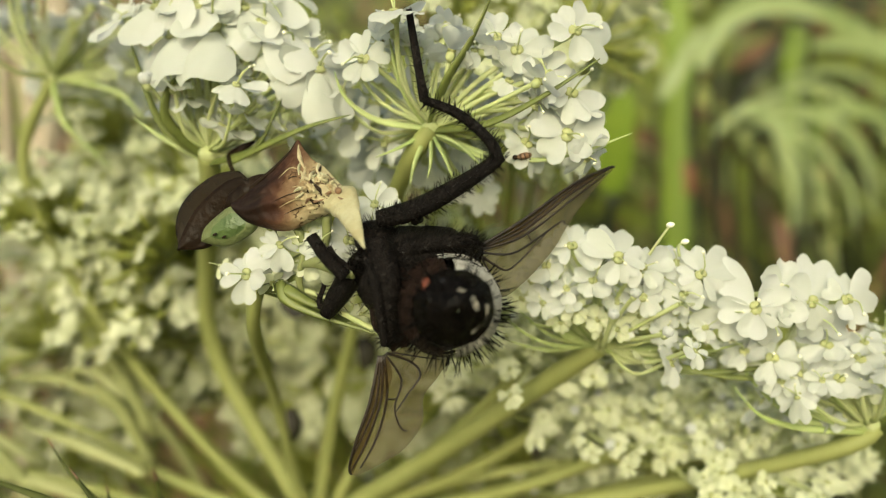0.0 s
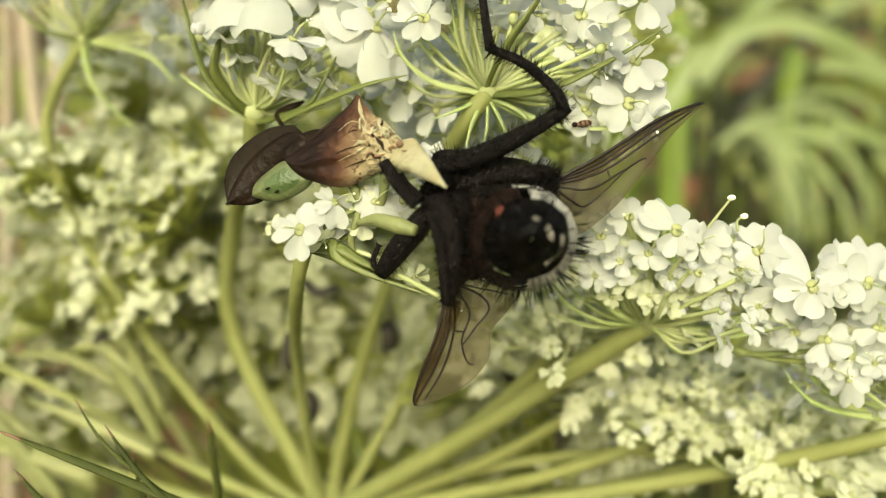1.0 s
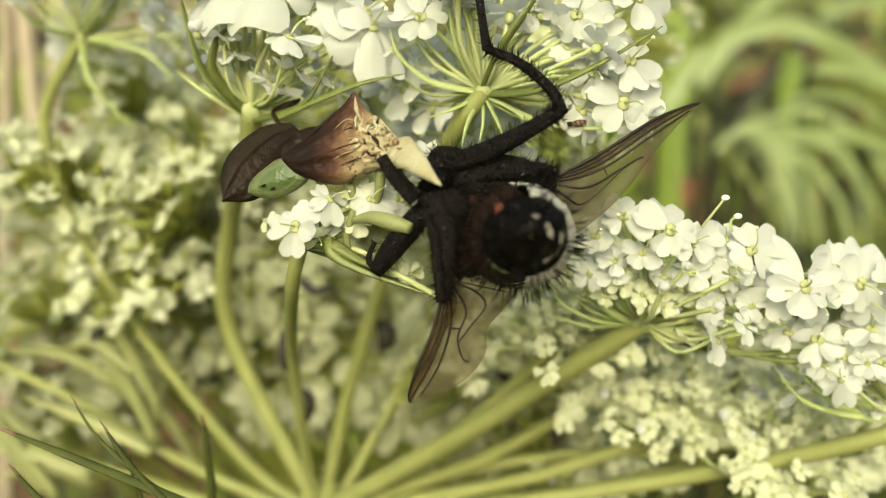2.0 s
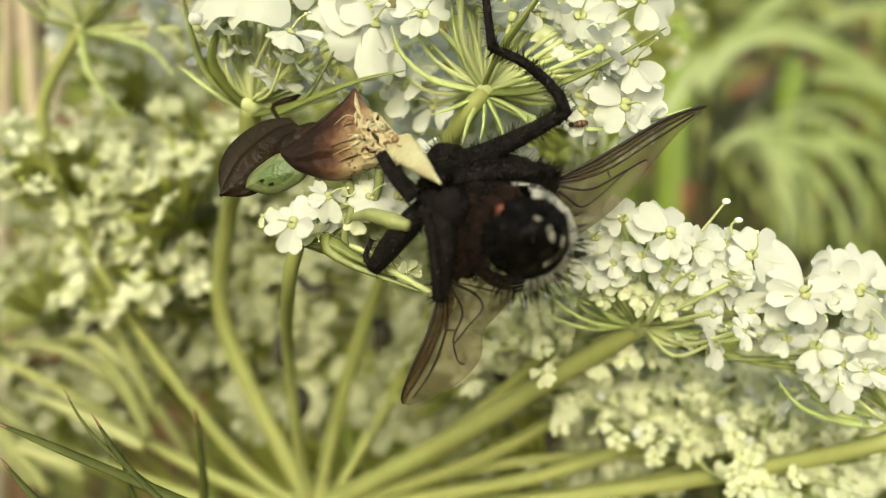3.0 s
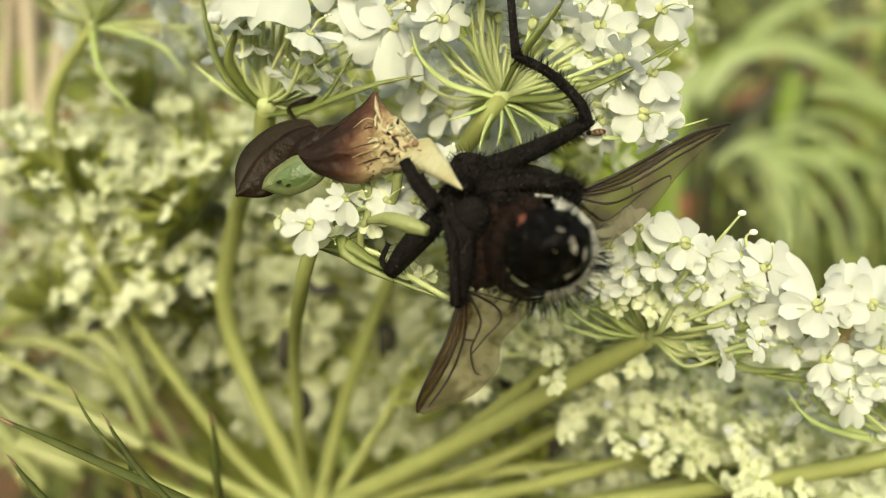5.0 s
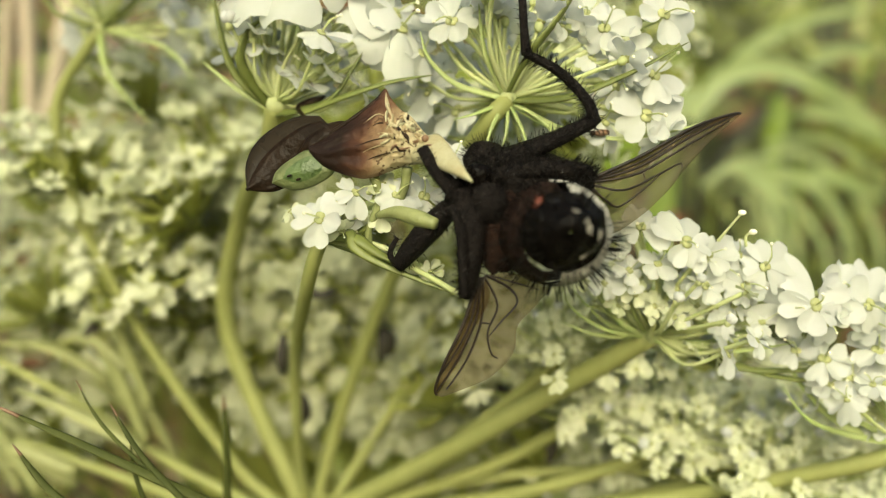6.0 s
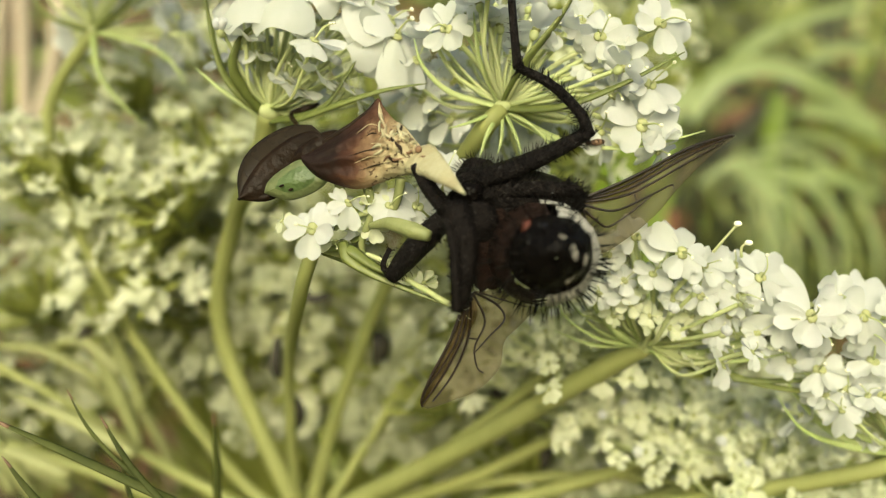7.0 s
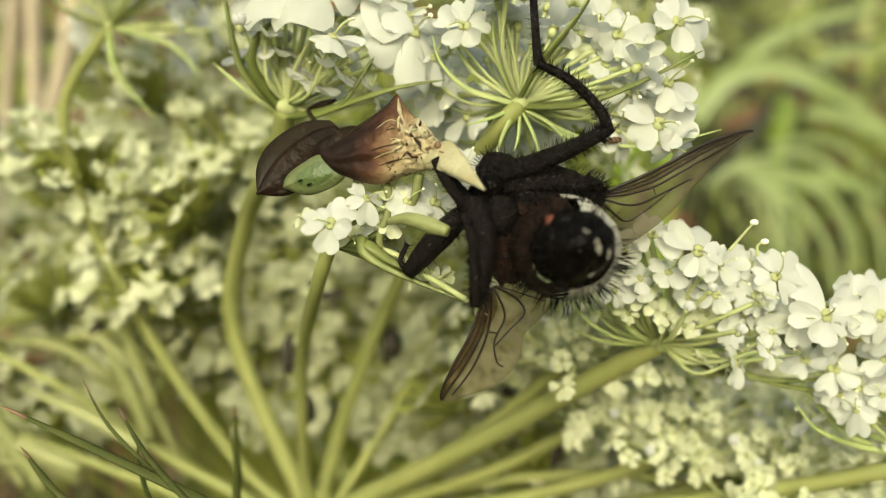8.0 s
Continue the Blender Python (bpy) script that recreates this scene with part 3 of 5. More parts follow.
def build_clusters():
    cluster((-8.53, 36.00, 6.65), (0.33, 0.05, 0.92), 34, 60, 5.0, [(-8.53, 36.00, 6.65), (-9.75, 39.00, 4.30), (-13.40, 47.00, 1.48), (-15.80, 53.00, -6.46), BASE], [
        ([(-8.66, 36.00, 6.51), (-10.58, 35.50, 8.46), (-11.37, 35.00, 12.37)], 0.28, 0), ([(-8.66, 36.00, 6.51), (-9.76, 34.50, 8.22), (-9.35, 34.00, 9.67), (-8.39, 34.00, 10.50)], 0.32, 0),
        ([(-8.39, 36.00, 6.24), (-5.79, 34.50, 6.50), (-4.56, 34.20, 7.89), (-3.62, 34.00, 9.41)], 0.3, 0), ([(-7.08, 35.00, 6.06), (-4.79, 34.00, 6.67), (-2.67, 33.50, 7.21), (-0.74, 33.40, 7.50)], 0.26, 0),
        ([(-8.66, 36.00, 6.37), (-10.59, 36.00, 7.61), (-12.11, 36.00, 8.86)], 0.2, 1)], 17, 0.75, 0.5, 0.85, width=0.56, face=0.8, near=0.34, bud_share=1.1, thin=0.8, label="white wild carrot cluster with dark green bracts below", domes=[
        ((-9.23, 35.00, 12.42), (-0.1, -0.6, 0.8), 1.40, 1.0, (0, -0.7, -0.7)), ((-7.00, 34.60, 12.41), (0.0, -0.6, 0.8), 1.54, 1.0, (0.1, -0.7, -0.7)), ((-4.64, 34.80, 12.48), (0.3, -0.6, 0.8), 1.40, 1.0, (0.7, -0.5, -0.5)), ((-2.23, 34.60, 10.02), (0.4, -0.7, 0.6), 1.33, 1.0, (0.1, -0.6, -0.8)), ((-3.46, 35.00, 11.21), (0.4, -0.7, 0.6), 1.26, 1.0, (0.7, -0.6, -0.4))], extra=[
        ((-9.95, 35.20, 13.97), (-0.2, -0.7, 0.65), 1.2, 0.8, (-0.2, -0.5, -0.8)), ((-7.71, 34.80, 13.68), (0, -0.75, 0.6), 1.3, 0.8, (0.1, -0.5, -0.8)), ((-5.61, 35.00, 13.36), (0.2, -0.7, 0.65), 1.15, 0.8, (0.3, -0.5, -0.7)),
        ((-3.86, 35.00, 12.02), (0.4, -0.7, 0.6), 1.1, 0.8, (0.5, -0.5, -0.6)), ((-2.51, 34.80, 10.75), (0.5, -0.7, 0.5), 1.15, 0.8, (0.3, -0.5, -0.8)), ((-1.31, 35.00, 8.93), (0.6, -0.6, 0.4), 0.85, 0.5, (0.2, -0.5, -0.9)),
        ((-12.01, 36.10, 13.92), (-0.5, -0.5, 0.7), 1.0, 0.7, (-0.5, -0.5, -0.6)), ((-4.31, 35.40, 11.07), (0.3, -0.7, 0.6), 0.7, 0.2, (0.3, -0.6, -0.6)), ((-6.08, 35.40, 10.93), (0.1, -0.7, 0.6), 0.65, 0.2, (0.3, -0.6, -0.6)), ((-8.77, 34.80, 14.88), (-0.1, -0.7, 0.7), 1.3, 0.8, (-0.1, -0.7, -0.6)), ((-6.41, 35.00, 14.83), (0.1, -0.7, 0.7), 1.2, 0.8, (0.1, -0.7, -0.6)), ((-3.64, 35.40, 13.78), (0.3, -0.5, 0.8), 1.1, 0.8, (0.3, -0.7, -0.4))])
    cluster((2.79, 34.40, 6.56), (0.22, 0.62, 0.70), 40, 82, 5.4, [(2.79, 34.40, 6.56), (1.25, 35.50, 4.79), (-3.03, 47.00, -1.04), (-7.50, 53.00, -11.30), BASE], [
        ([(2.79, 34.40, 6.56), (5.24, 33.20, 6.39), (7.85, 32.40, 7.23), (10.50, 32.00, 8.56)], 0.3, 0), ([(2.79, 34.40, 6.75), (3.69, 33.00, 8.37), (4.99, 32.40, 9.96), (6.19, 32.20, 11.87)], 0.34, 0),
        ([(2.93, 34.40, 6.49), (5.63, 34.00, 4.98), (8.63, 33.50, 4.60), (11.91, 33.50, 5.37)], 0.2, 1), ([(2.66, 34.40, 6.62), (0.42, 34.00, 7.19), (-0.87, 33.50, 8.24), (-1.31, 33.50, 9.53)], 0.24, 1),
        ([(2.66, 34.40, 6.75), (1.70, 33.60, 8.52), (1.38, 33.40, 10.78)], 0.2, 1), ([(2.93, 34.40, 6.35), (4.59, 34.00, 5.24), (5.85, 33.80, 4.64)], 0.18, 1), ([(2.73, 34.30, 6.44), (2.01, 33.70, 5.19), (1.64, 33.50, 4.01)], 0.15, 1), ([(2.84, 34.30, 6.39), (3.38, 33.70, 5.06), (3.71, 33.60, 3.89)], 0.15, 1), ([(2.68, 34.30, 6.49), (1.39, 33.70, 5.84), (0.20, 33.40, 5.45)], 0.15, 1), ([(2.92, 34.30, 6.39), (4.16, 33.70, 5.58), (5.18, 33.60, 4.27)], 0.14, 1), ([(2.79, 34.30, 6.39), (2.69, 33.80, 5.08), (2.48, 33.70, 4.29)], 0.13, 1)], 12, 0.9, 0.5, 0.7, width=0.46, label="white wild carrot cluster seen from below, bracts spread", extra=[
        ((9.31, 33.20, 7.40), (0.2, -0.9, 0.3), 1.0, 0.5, (0.8, 0, -0.3)), ((7.75, 33.60, 6.98), (0.1, -0.9, 0.3), 0.85, 0.3, (0.6, 0, -0.5)), ((6.26, 33.20, 10.20), (0.1, -0.9, 0.3), 0.8, 0.2, (0.2, 0, 1)),
        ((9.65, 32.80, 10.03), (0.2, -0.9, 0.2), 1.0, 0.9, (1, 0, -0.2)), ((7.07, 33.20, 9.54), (0, -0.95, 0.2), 0.95, 0.3, (1, 0, 0)), ((8.30, 33.00, 8.32), (0.1, -0.95, 0.2), 0.85, 0.3, (1, 0, 0)),
        ((0.15, 33.20, 9.90), (-0.2, -0.95, 0.2), 0.95, 0.3, (-1, -0.3, 0.3)), ((8.95, 33.20, 5.55), (0.15, -0.9, 0.2), 1.1, 0.9, (0.3, 0, 1)), ((7.15, 33.80, 5.41), (0.4, -0.6, 0.4), 1.0, 0.3, (0.6, -0.4, -0.2)), ((9.81, 33.60, 4.53), (0.5, -0.5, -0.3), 0.9, 0.5, (0.5, -0.2, -0.8)),
        ((0.44, 36.00, 6.37), (-0.4, -0.6, 0.3), 1.1, 0.2, (-0.6, -0.4, -0.4)), ((-0.94, 36.00, 7.34), (-0.5, -0.6, 0.3), 1.05, 0.2, (-0.6, -0.4, -0.4)), ((1.98, 34.00, 10.97), (-0.1, -0.7, 0.7), 0.8, 0.1, (-0.6, -0.4, -0.4)), ((5.21, 33.80, 9.87), (0.1, -0.7, 0.7), 0.75, 0.1, (0.6, -0.4, -0.4)), ((6.63, 33.80, 8.32), (0.2, -0.7, 0.5), 0.7, 0.1, (0.6, -0.4, -0.4))])
    right = cluster((10.23, 37.50, -4.91), (0.42, 0.10, 0.9), 84, 82, 6.0, [(10.23, 37.50, -4.91), (6.70, 40.50, -7.73), (0.56, 46.00, -12.66), BASE], [
        ([(10.23, 37.50, -4.91), (12.76, 36.50, -5.15), (14.79, 36.00, -4.39), (15.95, 36.00, -3.61)], 0.26, 1), ([(10.23, 37.50, -5.00), (13.04, 36.50, -5.85), (17.00, 36.00, -6.87), (22.24, 36.00, -6.81)], 0.26, 0),
        ([(10.23, 37.50, -5.00), (13.80, 36.30, -6.32), (18.27, 35.80, -6.34), (20.74, 35.80, -5.87)], 0.2, 0), ([(9.94, 37.50, -4.86), (7.72, 36.50, -4.03), (6.10, 36.00, -2.46)], 0.2, 1),
        ([(9.94, 37.50, -4.86), (7.93, 36.20, -3.30), (7.06, 36.00, -1.77)], 0.18, 1), ([(9.94, 37.50, -4.86), (7.44, 36.50, -4.73), (5.41, 36.00, -3.97)], 0.18, 1), ([(10.23, 37.50, -4.86), (10.65, 36.00, -3.28), (11.35, 35.60, -2.16)], 0.16, 1), ([(9.89, 37.30, -4.89), (8.03, 36.00, -3.70), (6.44, 35.60, -3.11)], 0.15, 1), ([(9.89, 37.30, -4.89), (8.40, 35.80, -4.09), (7.22, 35.40, -2.69), (6.64, 35.20, -1.32)], 0.15, 1), ([(9.89, 37.30, -4.89), (7.61, 36.00, -4.39), (5.89, 35.60, -3.25), (5.45, 35.40, -2.14)], 0.15, 1), ([(10.18, 37.30, -4.97), (11.82, 36.20, -5.52), (14.08, 35.60, -5.43), (16.71, 35.40, -4.99)], 0.2, 1), ([(10.03, 37.30, -4.77), (8.89, 35.60, -3.25), (9.06, 35.20, -2.13)], 0.14, 1)], 13, 0.64, 0.5, 0.8, width=0.58, label="white wild carrot cluster with long thin bracts", face=0.8, toward=(0.1, 0.0, 0.2), near=0.30, bud_share=0.9, stamens=1, jit=0.5, extra=RIM_FLOWERS + [((x, y, z), (0.1, -0.9, 0.35), sz, 0.2, (x - 10.2, -0.5, z + 4.9)) for x, y, z, sz in INNER_FLOWERS])
    for pts in ([(12.09, 33.00, -0.15), (12.59, 32.80, 0.53), (13.04, 32.60, 1.12)], [(13.52, 33.40, -0.38), (13.50, 33.30, 0.10), (13.77, 33.20, 0.28)]):
        g = Geo()
        g.tube(pts, [0.075, 0.055, 0.045], 6, 5)
        g.mi = 1
        g.blob(placed(pts[-1], None, (0.19, 0.14, 0.13)), 10, 7)
        part("stamen", g, [M_PED, M_ANTHER], right, "long stamen with a cream anther", origin=(10.23, 37.50, -4.91))
    cluster((23.14, 37.00, -10.04), (-0.30, 0.1, 1.0), 26, 60, 6.0, [(23.42, 37.00, -10.18), (21.44, 37.50, -11.32), (13.71, 43.00, -14.80), (0.60, 49.00, -18.36), BASE], [
        ([(23.14, 37.00, -10.18), (19.47, 36.50, -9.20), (17.37, 36.20, -7.19), (16.58, 36.00, -5.90)], 0.3, 1), ([(23.14, 37.00, -10.18), (20.03, 36.00, -8.94), (18.17, 35.60, -7.07)], 0.25, 1), ([(23.28, 37.00, -10.18), (20.86, 36.00, -7.97), (20.35, 35.60, -5.70)], 0.2, 1), ([(23.14, 37.00, -10.32), (19.75, 36.00, -9.63), (17.45, 35.80, -8.75), (16.12, 35.60, -7.07)], 0.22, 1)], 14, 0.66, 0.5, 0.8, toward=(0, -0.4, 0), near=0.34, extra=[((x, y, z), (-0.1, -0.6, 0.6), sz, 0.3, (x - 23, -0.3, 3)) for x, y, z, sz in LOWER_FLOWERS])
    cluster((-5.73, 32.80, 0.03), (0.1, -0.35, 0.6), 3, 40, 1.6, [(-5.73, 32.80, 0.03), (-6.61, 34.20, -2.07), (-9.28, 44.50, -7.13), (-10.32, 51.00, -15.20), BASE], [
        ([(-5.63, 32.80, -0.03), (-4.33, 31.40, 0.26), (-4.03, 30.90, -0.40), (-2.68, 30.70, -1.20), (0.37, 30.40, -2.40)], 0.26, 0), ([(-5.63, 32.80, -0.03), (-4.11, 31.20, 0.02), (-2.95, 31.00, -0.69), (-1.28, 31.00, -1.40)], 0.34, 0), ([(-5.63, 32.80, -0.03), (-3.49, 31.60, 0.51), (-3.10, 31.40, 1.47)], 0.24, 0),
        ([(-5.63, 32.80, -0.03), (-3.02, 31.80, -0.95), (-1.55, 31.60, -1.67), (-0.33, 31.20, -1.17)], 0.2, 0)], 15, 0.8, 0.3, 0.9, width=0.34, label="small white wild carrot cluster under the bug", bud_share=1.0, extra=[
        ((-5.40, 30.40, 0.83), (-0.05, -1, 0.12), 0.86, 0.15, (-0.3, 0, -1)), ((-3.98, 30.90, 1.91), (0.5, -0.6, 0.5), 0.66, 0.5, (0.2, -0.2, -1)), ((-4.59, 31.20, 0.31), (0.3, -0.4, -0.5), 0.52, 0.2, (0.2, -0.2, -1)), ((-6.88, 31.60, 1.19), (-0.6, -0.3, 0.5), 0.43, 0.1, (-1, 0, 0)),
        ((-2.23, 30.90, 1.80), (0.2, -0.8, 0.4), 0.69, 0.4, (1, 0, -0.2)), ((-2.85, 31.20, 2.30), (-0.2, -0.7, 0.4), 0.52, 0.2, (-1, 0, 0.2)), ((-1.09, 31.60, 1.81), (0.2, -0.8, 0.3), 0.85, 0.4, (1, 0, -0.2)), ((0.10, 32.20, 3.28), (0.2, -0.7, 0.5), 0.75, 0.4, (0.3, 0, 1)), ((-3.00, 31.50, 0.97), (0.1, -0.8, 0.3), 0.5, 0.3, (0.2, 0, -1)), ((-0.82, 31.30, -1.42), (0.4, -0.5, -0.2), 0.43, 0.2, (1, 0, -0.2)), ((0.87, 29.90, -2.64), (0.4, -0.8, -0.4), 0.26, 0.2, (1, 0, -0.4))])
    cluster((-22.30, 47.00, 13.90), (0.4, 0.35, 0.8), 34, 72, 6.6, [(-22.30, 47.00, 13.90), (-25.51, 48.00, 9.63), (-25.60, 49.00, 4.94), (-23.72, 51.00, -1.90), (-19.65, 53.00, -10.07), (-14.54, 54.00, -17.26), BASE], [
        ([(-22.30, 47.00, 13.90), (-24.47, 46.00, 14.49), (-26.23, 46.00, 16.60)], 0.3, 0), ([(-22.30, 47.00, 13.90), (-17.77, 46.00, 12.37), (-16.01, 46.00, 10.26)], 0.24, 1), ([(-22.30, 47.00, 13.72), (-21.29, 46.00, 10.61), (-18.47, 46.00, 7.44)], 0.26, 1), ([(-22.30, 47.00, 13.90), (-19.53, 46.00, 15.55), (-18.83, 46.00, 17.66)], 0.35, 0)], 16, 1.05, 0.6, 0.8, width=0.38, stamens=0)
    for seed, node, ax in ((21, (14.00, 44.50, -12.20), (0.1, -0.3, 0.9)), (22, (18.00, 43.50, -13.60), (0.2, -0.4, 0.8)), (23, (6.47, 48.00, -9.53), (0.1, 0.2, 0.95)), (24, (26.50, 52.00, -12.70), (0.2, -0.2, 0.9)), (25, (11.00, 52.00, -17.50), (0.0, -0.2, 0.9)), (26, (9.30, 46.50, -10.60), (0.1, -0.3, 0.9)), (27, (7.20, 43.50, -6.40), (0.0, -0.4, 0.9))):
        b = Vector(node)
        cluster(node, ax, 84, 82, 6.0, [node, tuple(b.lerp(Vector(BASE), 0.4) + Vector((0, 0, -1))), BASE], [([node, tuple(b + Vector((3, -1, -0.3))), tuple(b + Vector((6.5, -1.5, 0.2)))], 0.22, 0), ([node, tuple(b + Vector((-3, -1, -0.2))), tuple(b + Vector((-5.5, -1.5, 1.2)))], 0.22, 0)], seed, 0.64, 0.3, 0.75, stamens=0, bud_share=0.4, near=0.4, jit=0.5, toward=(0, -0.5, 0.2), soft=True)


def far_cluster(seed):
    """A cluster far behind: pedicels and flowers joined."""
    r = random.Random(seed)
    stems, fl = Geo(), Geo()
    n, reach = 34, 6.0
    for k in range(n):
        q = math.sqrt((k + 0.5) / n)
        th, ph = radians(78) * q * r.uniform(0.85, 1.1), k * 2.39996 + r.uniform(-0.5, 0.5)
        d = Vector((math.sin(th) * math.cos(ph), math.sin(th) * math.sin(ph), math.cos(th)))
        tip = d * reach * (0.8 + 0.2 * q) * r.uniform(0.65, 1.08)
        stems.tube([d * 0.1, tip * 0.55 - Vector((0, 0, 0.2)), tip], [0.22, 0.17, 0.16], 5, 2)
        tn = axes(d * 0.5 + Vector((r.uniform(-0.3, 0.3), r.uniform(-0.3, 0.3), 0.8)))
        s = r.uniform(0.6, 1.0)
        stems.blob(placed(tip, tn, (0.28 * s, 0.28 * s, 0.3 * s)), 7, 5)
        for i in range(5):
            a = radians(72 * i + r.uniform(-10, 10))
            pm = placed(tip, tn) @ pose(0, 0, 0, 0, 0, math.degrees(a)) @ placed((0.2, 0, 0.1), pose(0, 0, 0, r.uniform(-20, 20), r.uniform(-35, 10), 0), (1.2 * s, 1.0 * s, 1.2 * s))
            fl.grid(lambda u, v: pm @ Vector((u * (1 - 0.25 * u ** 3 * (1 - abs(2 * v - 1))), (2 * v - 1) * (0.1 + 0.42 * math.sin(min(1, u * 1.05) * 1.9)), 0.15 * (2 * v - 1) ** 2)), 5, 5)
    st = Geo()
    for k in range(6):
        a = k * 1.047 + r.uniform(-0.3, 0.3)
        c, s = math.cos(a), math.sin(a)
        st.tube([(0, 0, 0), (2 * c, 2 * s, 0.1), (4 * c, 4 * s, 1.0), (5 * c, 5 * s, 2.4)], [0.3, 0.3, 0.2, 0.05], 5, 3, 0.5)
    st.blob(placed((0, 0, 0), None, (0.8, 0.8, 0.6)), 10, 6)
    return stems.mesh("pedicels", M_PEDFAR), fl.mesh("petals", M_PETALFAR), st.mesh("bracts", M_BRACT)


FAR_NODES = [
    (-30.43, 56.00, 4.76), (-25.28, 56.00, 0.04), (-18.64, 53.00, 1.67), (-32.37, 60.00, -5.47), (-27.04, 62.00, -9.46), (-20.19, 60.00, -5.93), (-14.91, 64.00, -7.80), (-8.27, 62.00, -10.41), (-1.79, 60.00, -9.61), (3.03, 60.00, -7.31),
    (-10.30, 60.00, -1.79), (-16.87, 64.00, -15.65), (-34.09, 66.00, -15.12), (3.95, 60.00, -16.05), (-3.14, 64.00, -17.61), (-23.74, 58.00, 10.71), (-16.91, 56.00, 6.05), (-17.30, 62.00, 15.25), 
    (-26.06, 52.00, 4.03), (-21.69, 54.00, -3.27), (0.66, 54.00, -11.55), (18.87, 54.00, -10.72), (25.35, 52.00, -16.70), (6.46, 54.00, -16.93),
    (-27.01, 66.00, -2.98), (-23.66, 68.00, -2.03), (-25.97, 70.00, -8.53), (-20.60, 70.00, -6.38), (-16.64, 66.00, -1.97), (-33.48, 70.00, -8.53), (-12.36, 72.00, -8.77), (-16.78, 72.00, -13.19), (-7.39, 72.00, -15.40), (-35.62, 70.00, -2.09), (-28.02, 66.00, 7.13), (-22.96, 66.00, 7.13), (-16.89, 66.00, 11.18), (-0.73, 68.00, -6.20), (-38.84, 70.00, -19.26),
    (-22.26, 60.00, 0.05), (-18.81, 60.00, 4.18), (-25.37, 62.00, 2.90), (-19.51, 58.00, -1.73), (4.82, 52.00, 15.18), (5.59, 50.00, -6.09), (8.28, 50.00, -8.01), (3.90, 53.00, -4.02), (4.25, 50.00, 5.79), (6.66, 48.00, 7.03), (9.01, 52.00, 10.00), (0.61, 50.00, 5.40), (13.56, 56.00, 14.21),
    
    (-26.32, 62.00, -3.75), (-22.27, 64.00, -5.84), (-16.13, 63.00, -3.81), (-10.64, 62.00, -5.65), (-6.95, 63.00, -4.78), (-3.09, 63.00, -7.68), (-18.13, 65.00, -9.91), (-24.48, 66.00, -11.08), (-9.17, 65.00, -12.40), (-4.12, 64.00, -12.21), (-30.55, 66.00, -9.05), (-35.51, 64.00, -5.84), (-1.14, 62.00, -5.65), (-12.14, 60.00, -1.33), (0.76, 62.00, -11.83), (3.61, 62.00, -15.16), (9.01, 60.00, -16.51), (-18.99, 70.00, -14.97), (-6.46, 68.00, -17.15), (-0.71, 66.00, -18.16),
    (-13.0, 60.00, 3.0), (-9.0, 64.0, -4.5), (-29.5, 64.0, -1.0), (-34.5, 66.0, 2.5), (-12.0, 66.0, -2.5), (-4.0, 66.0, -5.0), (-21.0, 64.0, -10.5), (-10.5, 68.0, -13.0), (-1.0, 66.0, -14.0), (-17.5, 62.0, -5.5), (2.0, 64.0, -11.5), (-5.51, 58.00, 1.82), (-1.10, 60.00, -1.33), (-39.15, 62.00, -10.41), (8.84, 56.00, -5.11), (-5.96, 58.00, 11.60), (14.42, 56.00, -13.69), (25.16, 58.00, -14.18), (31.83, 58.00, -15.96),
]


def build_far_umbel():
    kinds = [far_cluster(s) for s in (31, 32, 33)]
    r = random.Random(9)
    hub = Vector((-6.0, 120.0, -75.0))
    for i, nd in enumerate(FAR_NODES):
        root = thing("flower_cluster", nd, "blurred white wild carrot cluster with a green middle", "flower cluster", "background wild carrot clusters")
        ax = Vector((r.uniform(-0.8, 0.8), r.uniform(-0.9, 0.7) + (0.7 if i % 6 == 3 else 0), 0.8))
        for nm, me, lb in zip(("pedicel_tuft", "floret_head", "bract_collar"), kinds[i % 3], ("", "", "")):
            ob = tagged(new(nm, me), kind="stuff")
            ob.parent = root
            ob.matrix_basis = axes(ax) @ pose(0, 0, 0, 0, 0, r.uniform(0, 360))
        g = Geo()
        b = Vector(nd)
        g.tube([nd, tuple(b + Vector((0.4, 5, -3))), tuple(b.lerp(hub, 0.4) + Vector((0, 3, -2))), tuple(hub)], [0.22, 0.22, 0.28, 0.4], 7, 5)
        part("stalk", g, M_PEDFAR, root, origin=nd)


def build_tiny_insect():
    at = (6.97, 33.30, 4.82)
    t = thing("tiny_insect", at, "tiny brown insect sitting on a pale bract", "insect")
    g = Geo()
    g.blob(placed(at, axes((1, 0, 0.1)), (0.16, 0.14, 0.36)), 12, 8)
    part("body", g, M_BUGBROWN, t, origin=at)
    g = Geo()
    g.blob(placed((at[0] - 0.42, at[1], at[2] - 0.02), None, (0.13, 0.12, 0.12)), 10, 7)
    part("head", g, M_BUGDARK, t, origin=at)
    for k in range(6):
        g = Geo()
        x = at[0] - 0.2 + 0.2 * (k % 3)
        sd = -1 if k < 3 else 1
        g.tube([(x, at[1], at[2]), (x, at[1] + 0.22 * sd, at[2] + 0.08), (x + 0.05, at[1] + 0.32 * sd, at[2] - 0.22)], [0.03, 0.025, 0.015], 5, 3)
        part("leg", g, M_BUGDARK, t, origin=at)


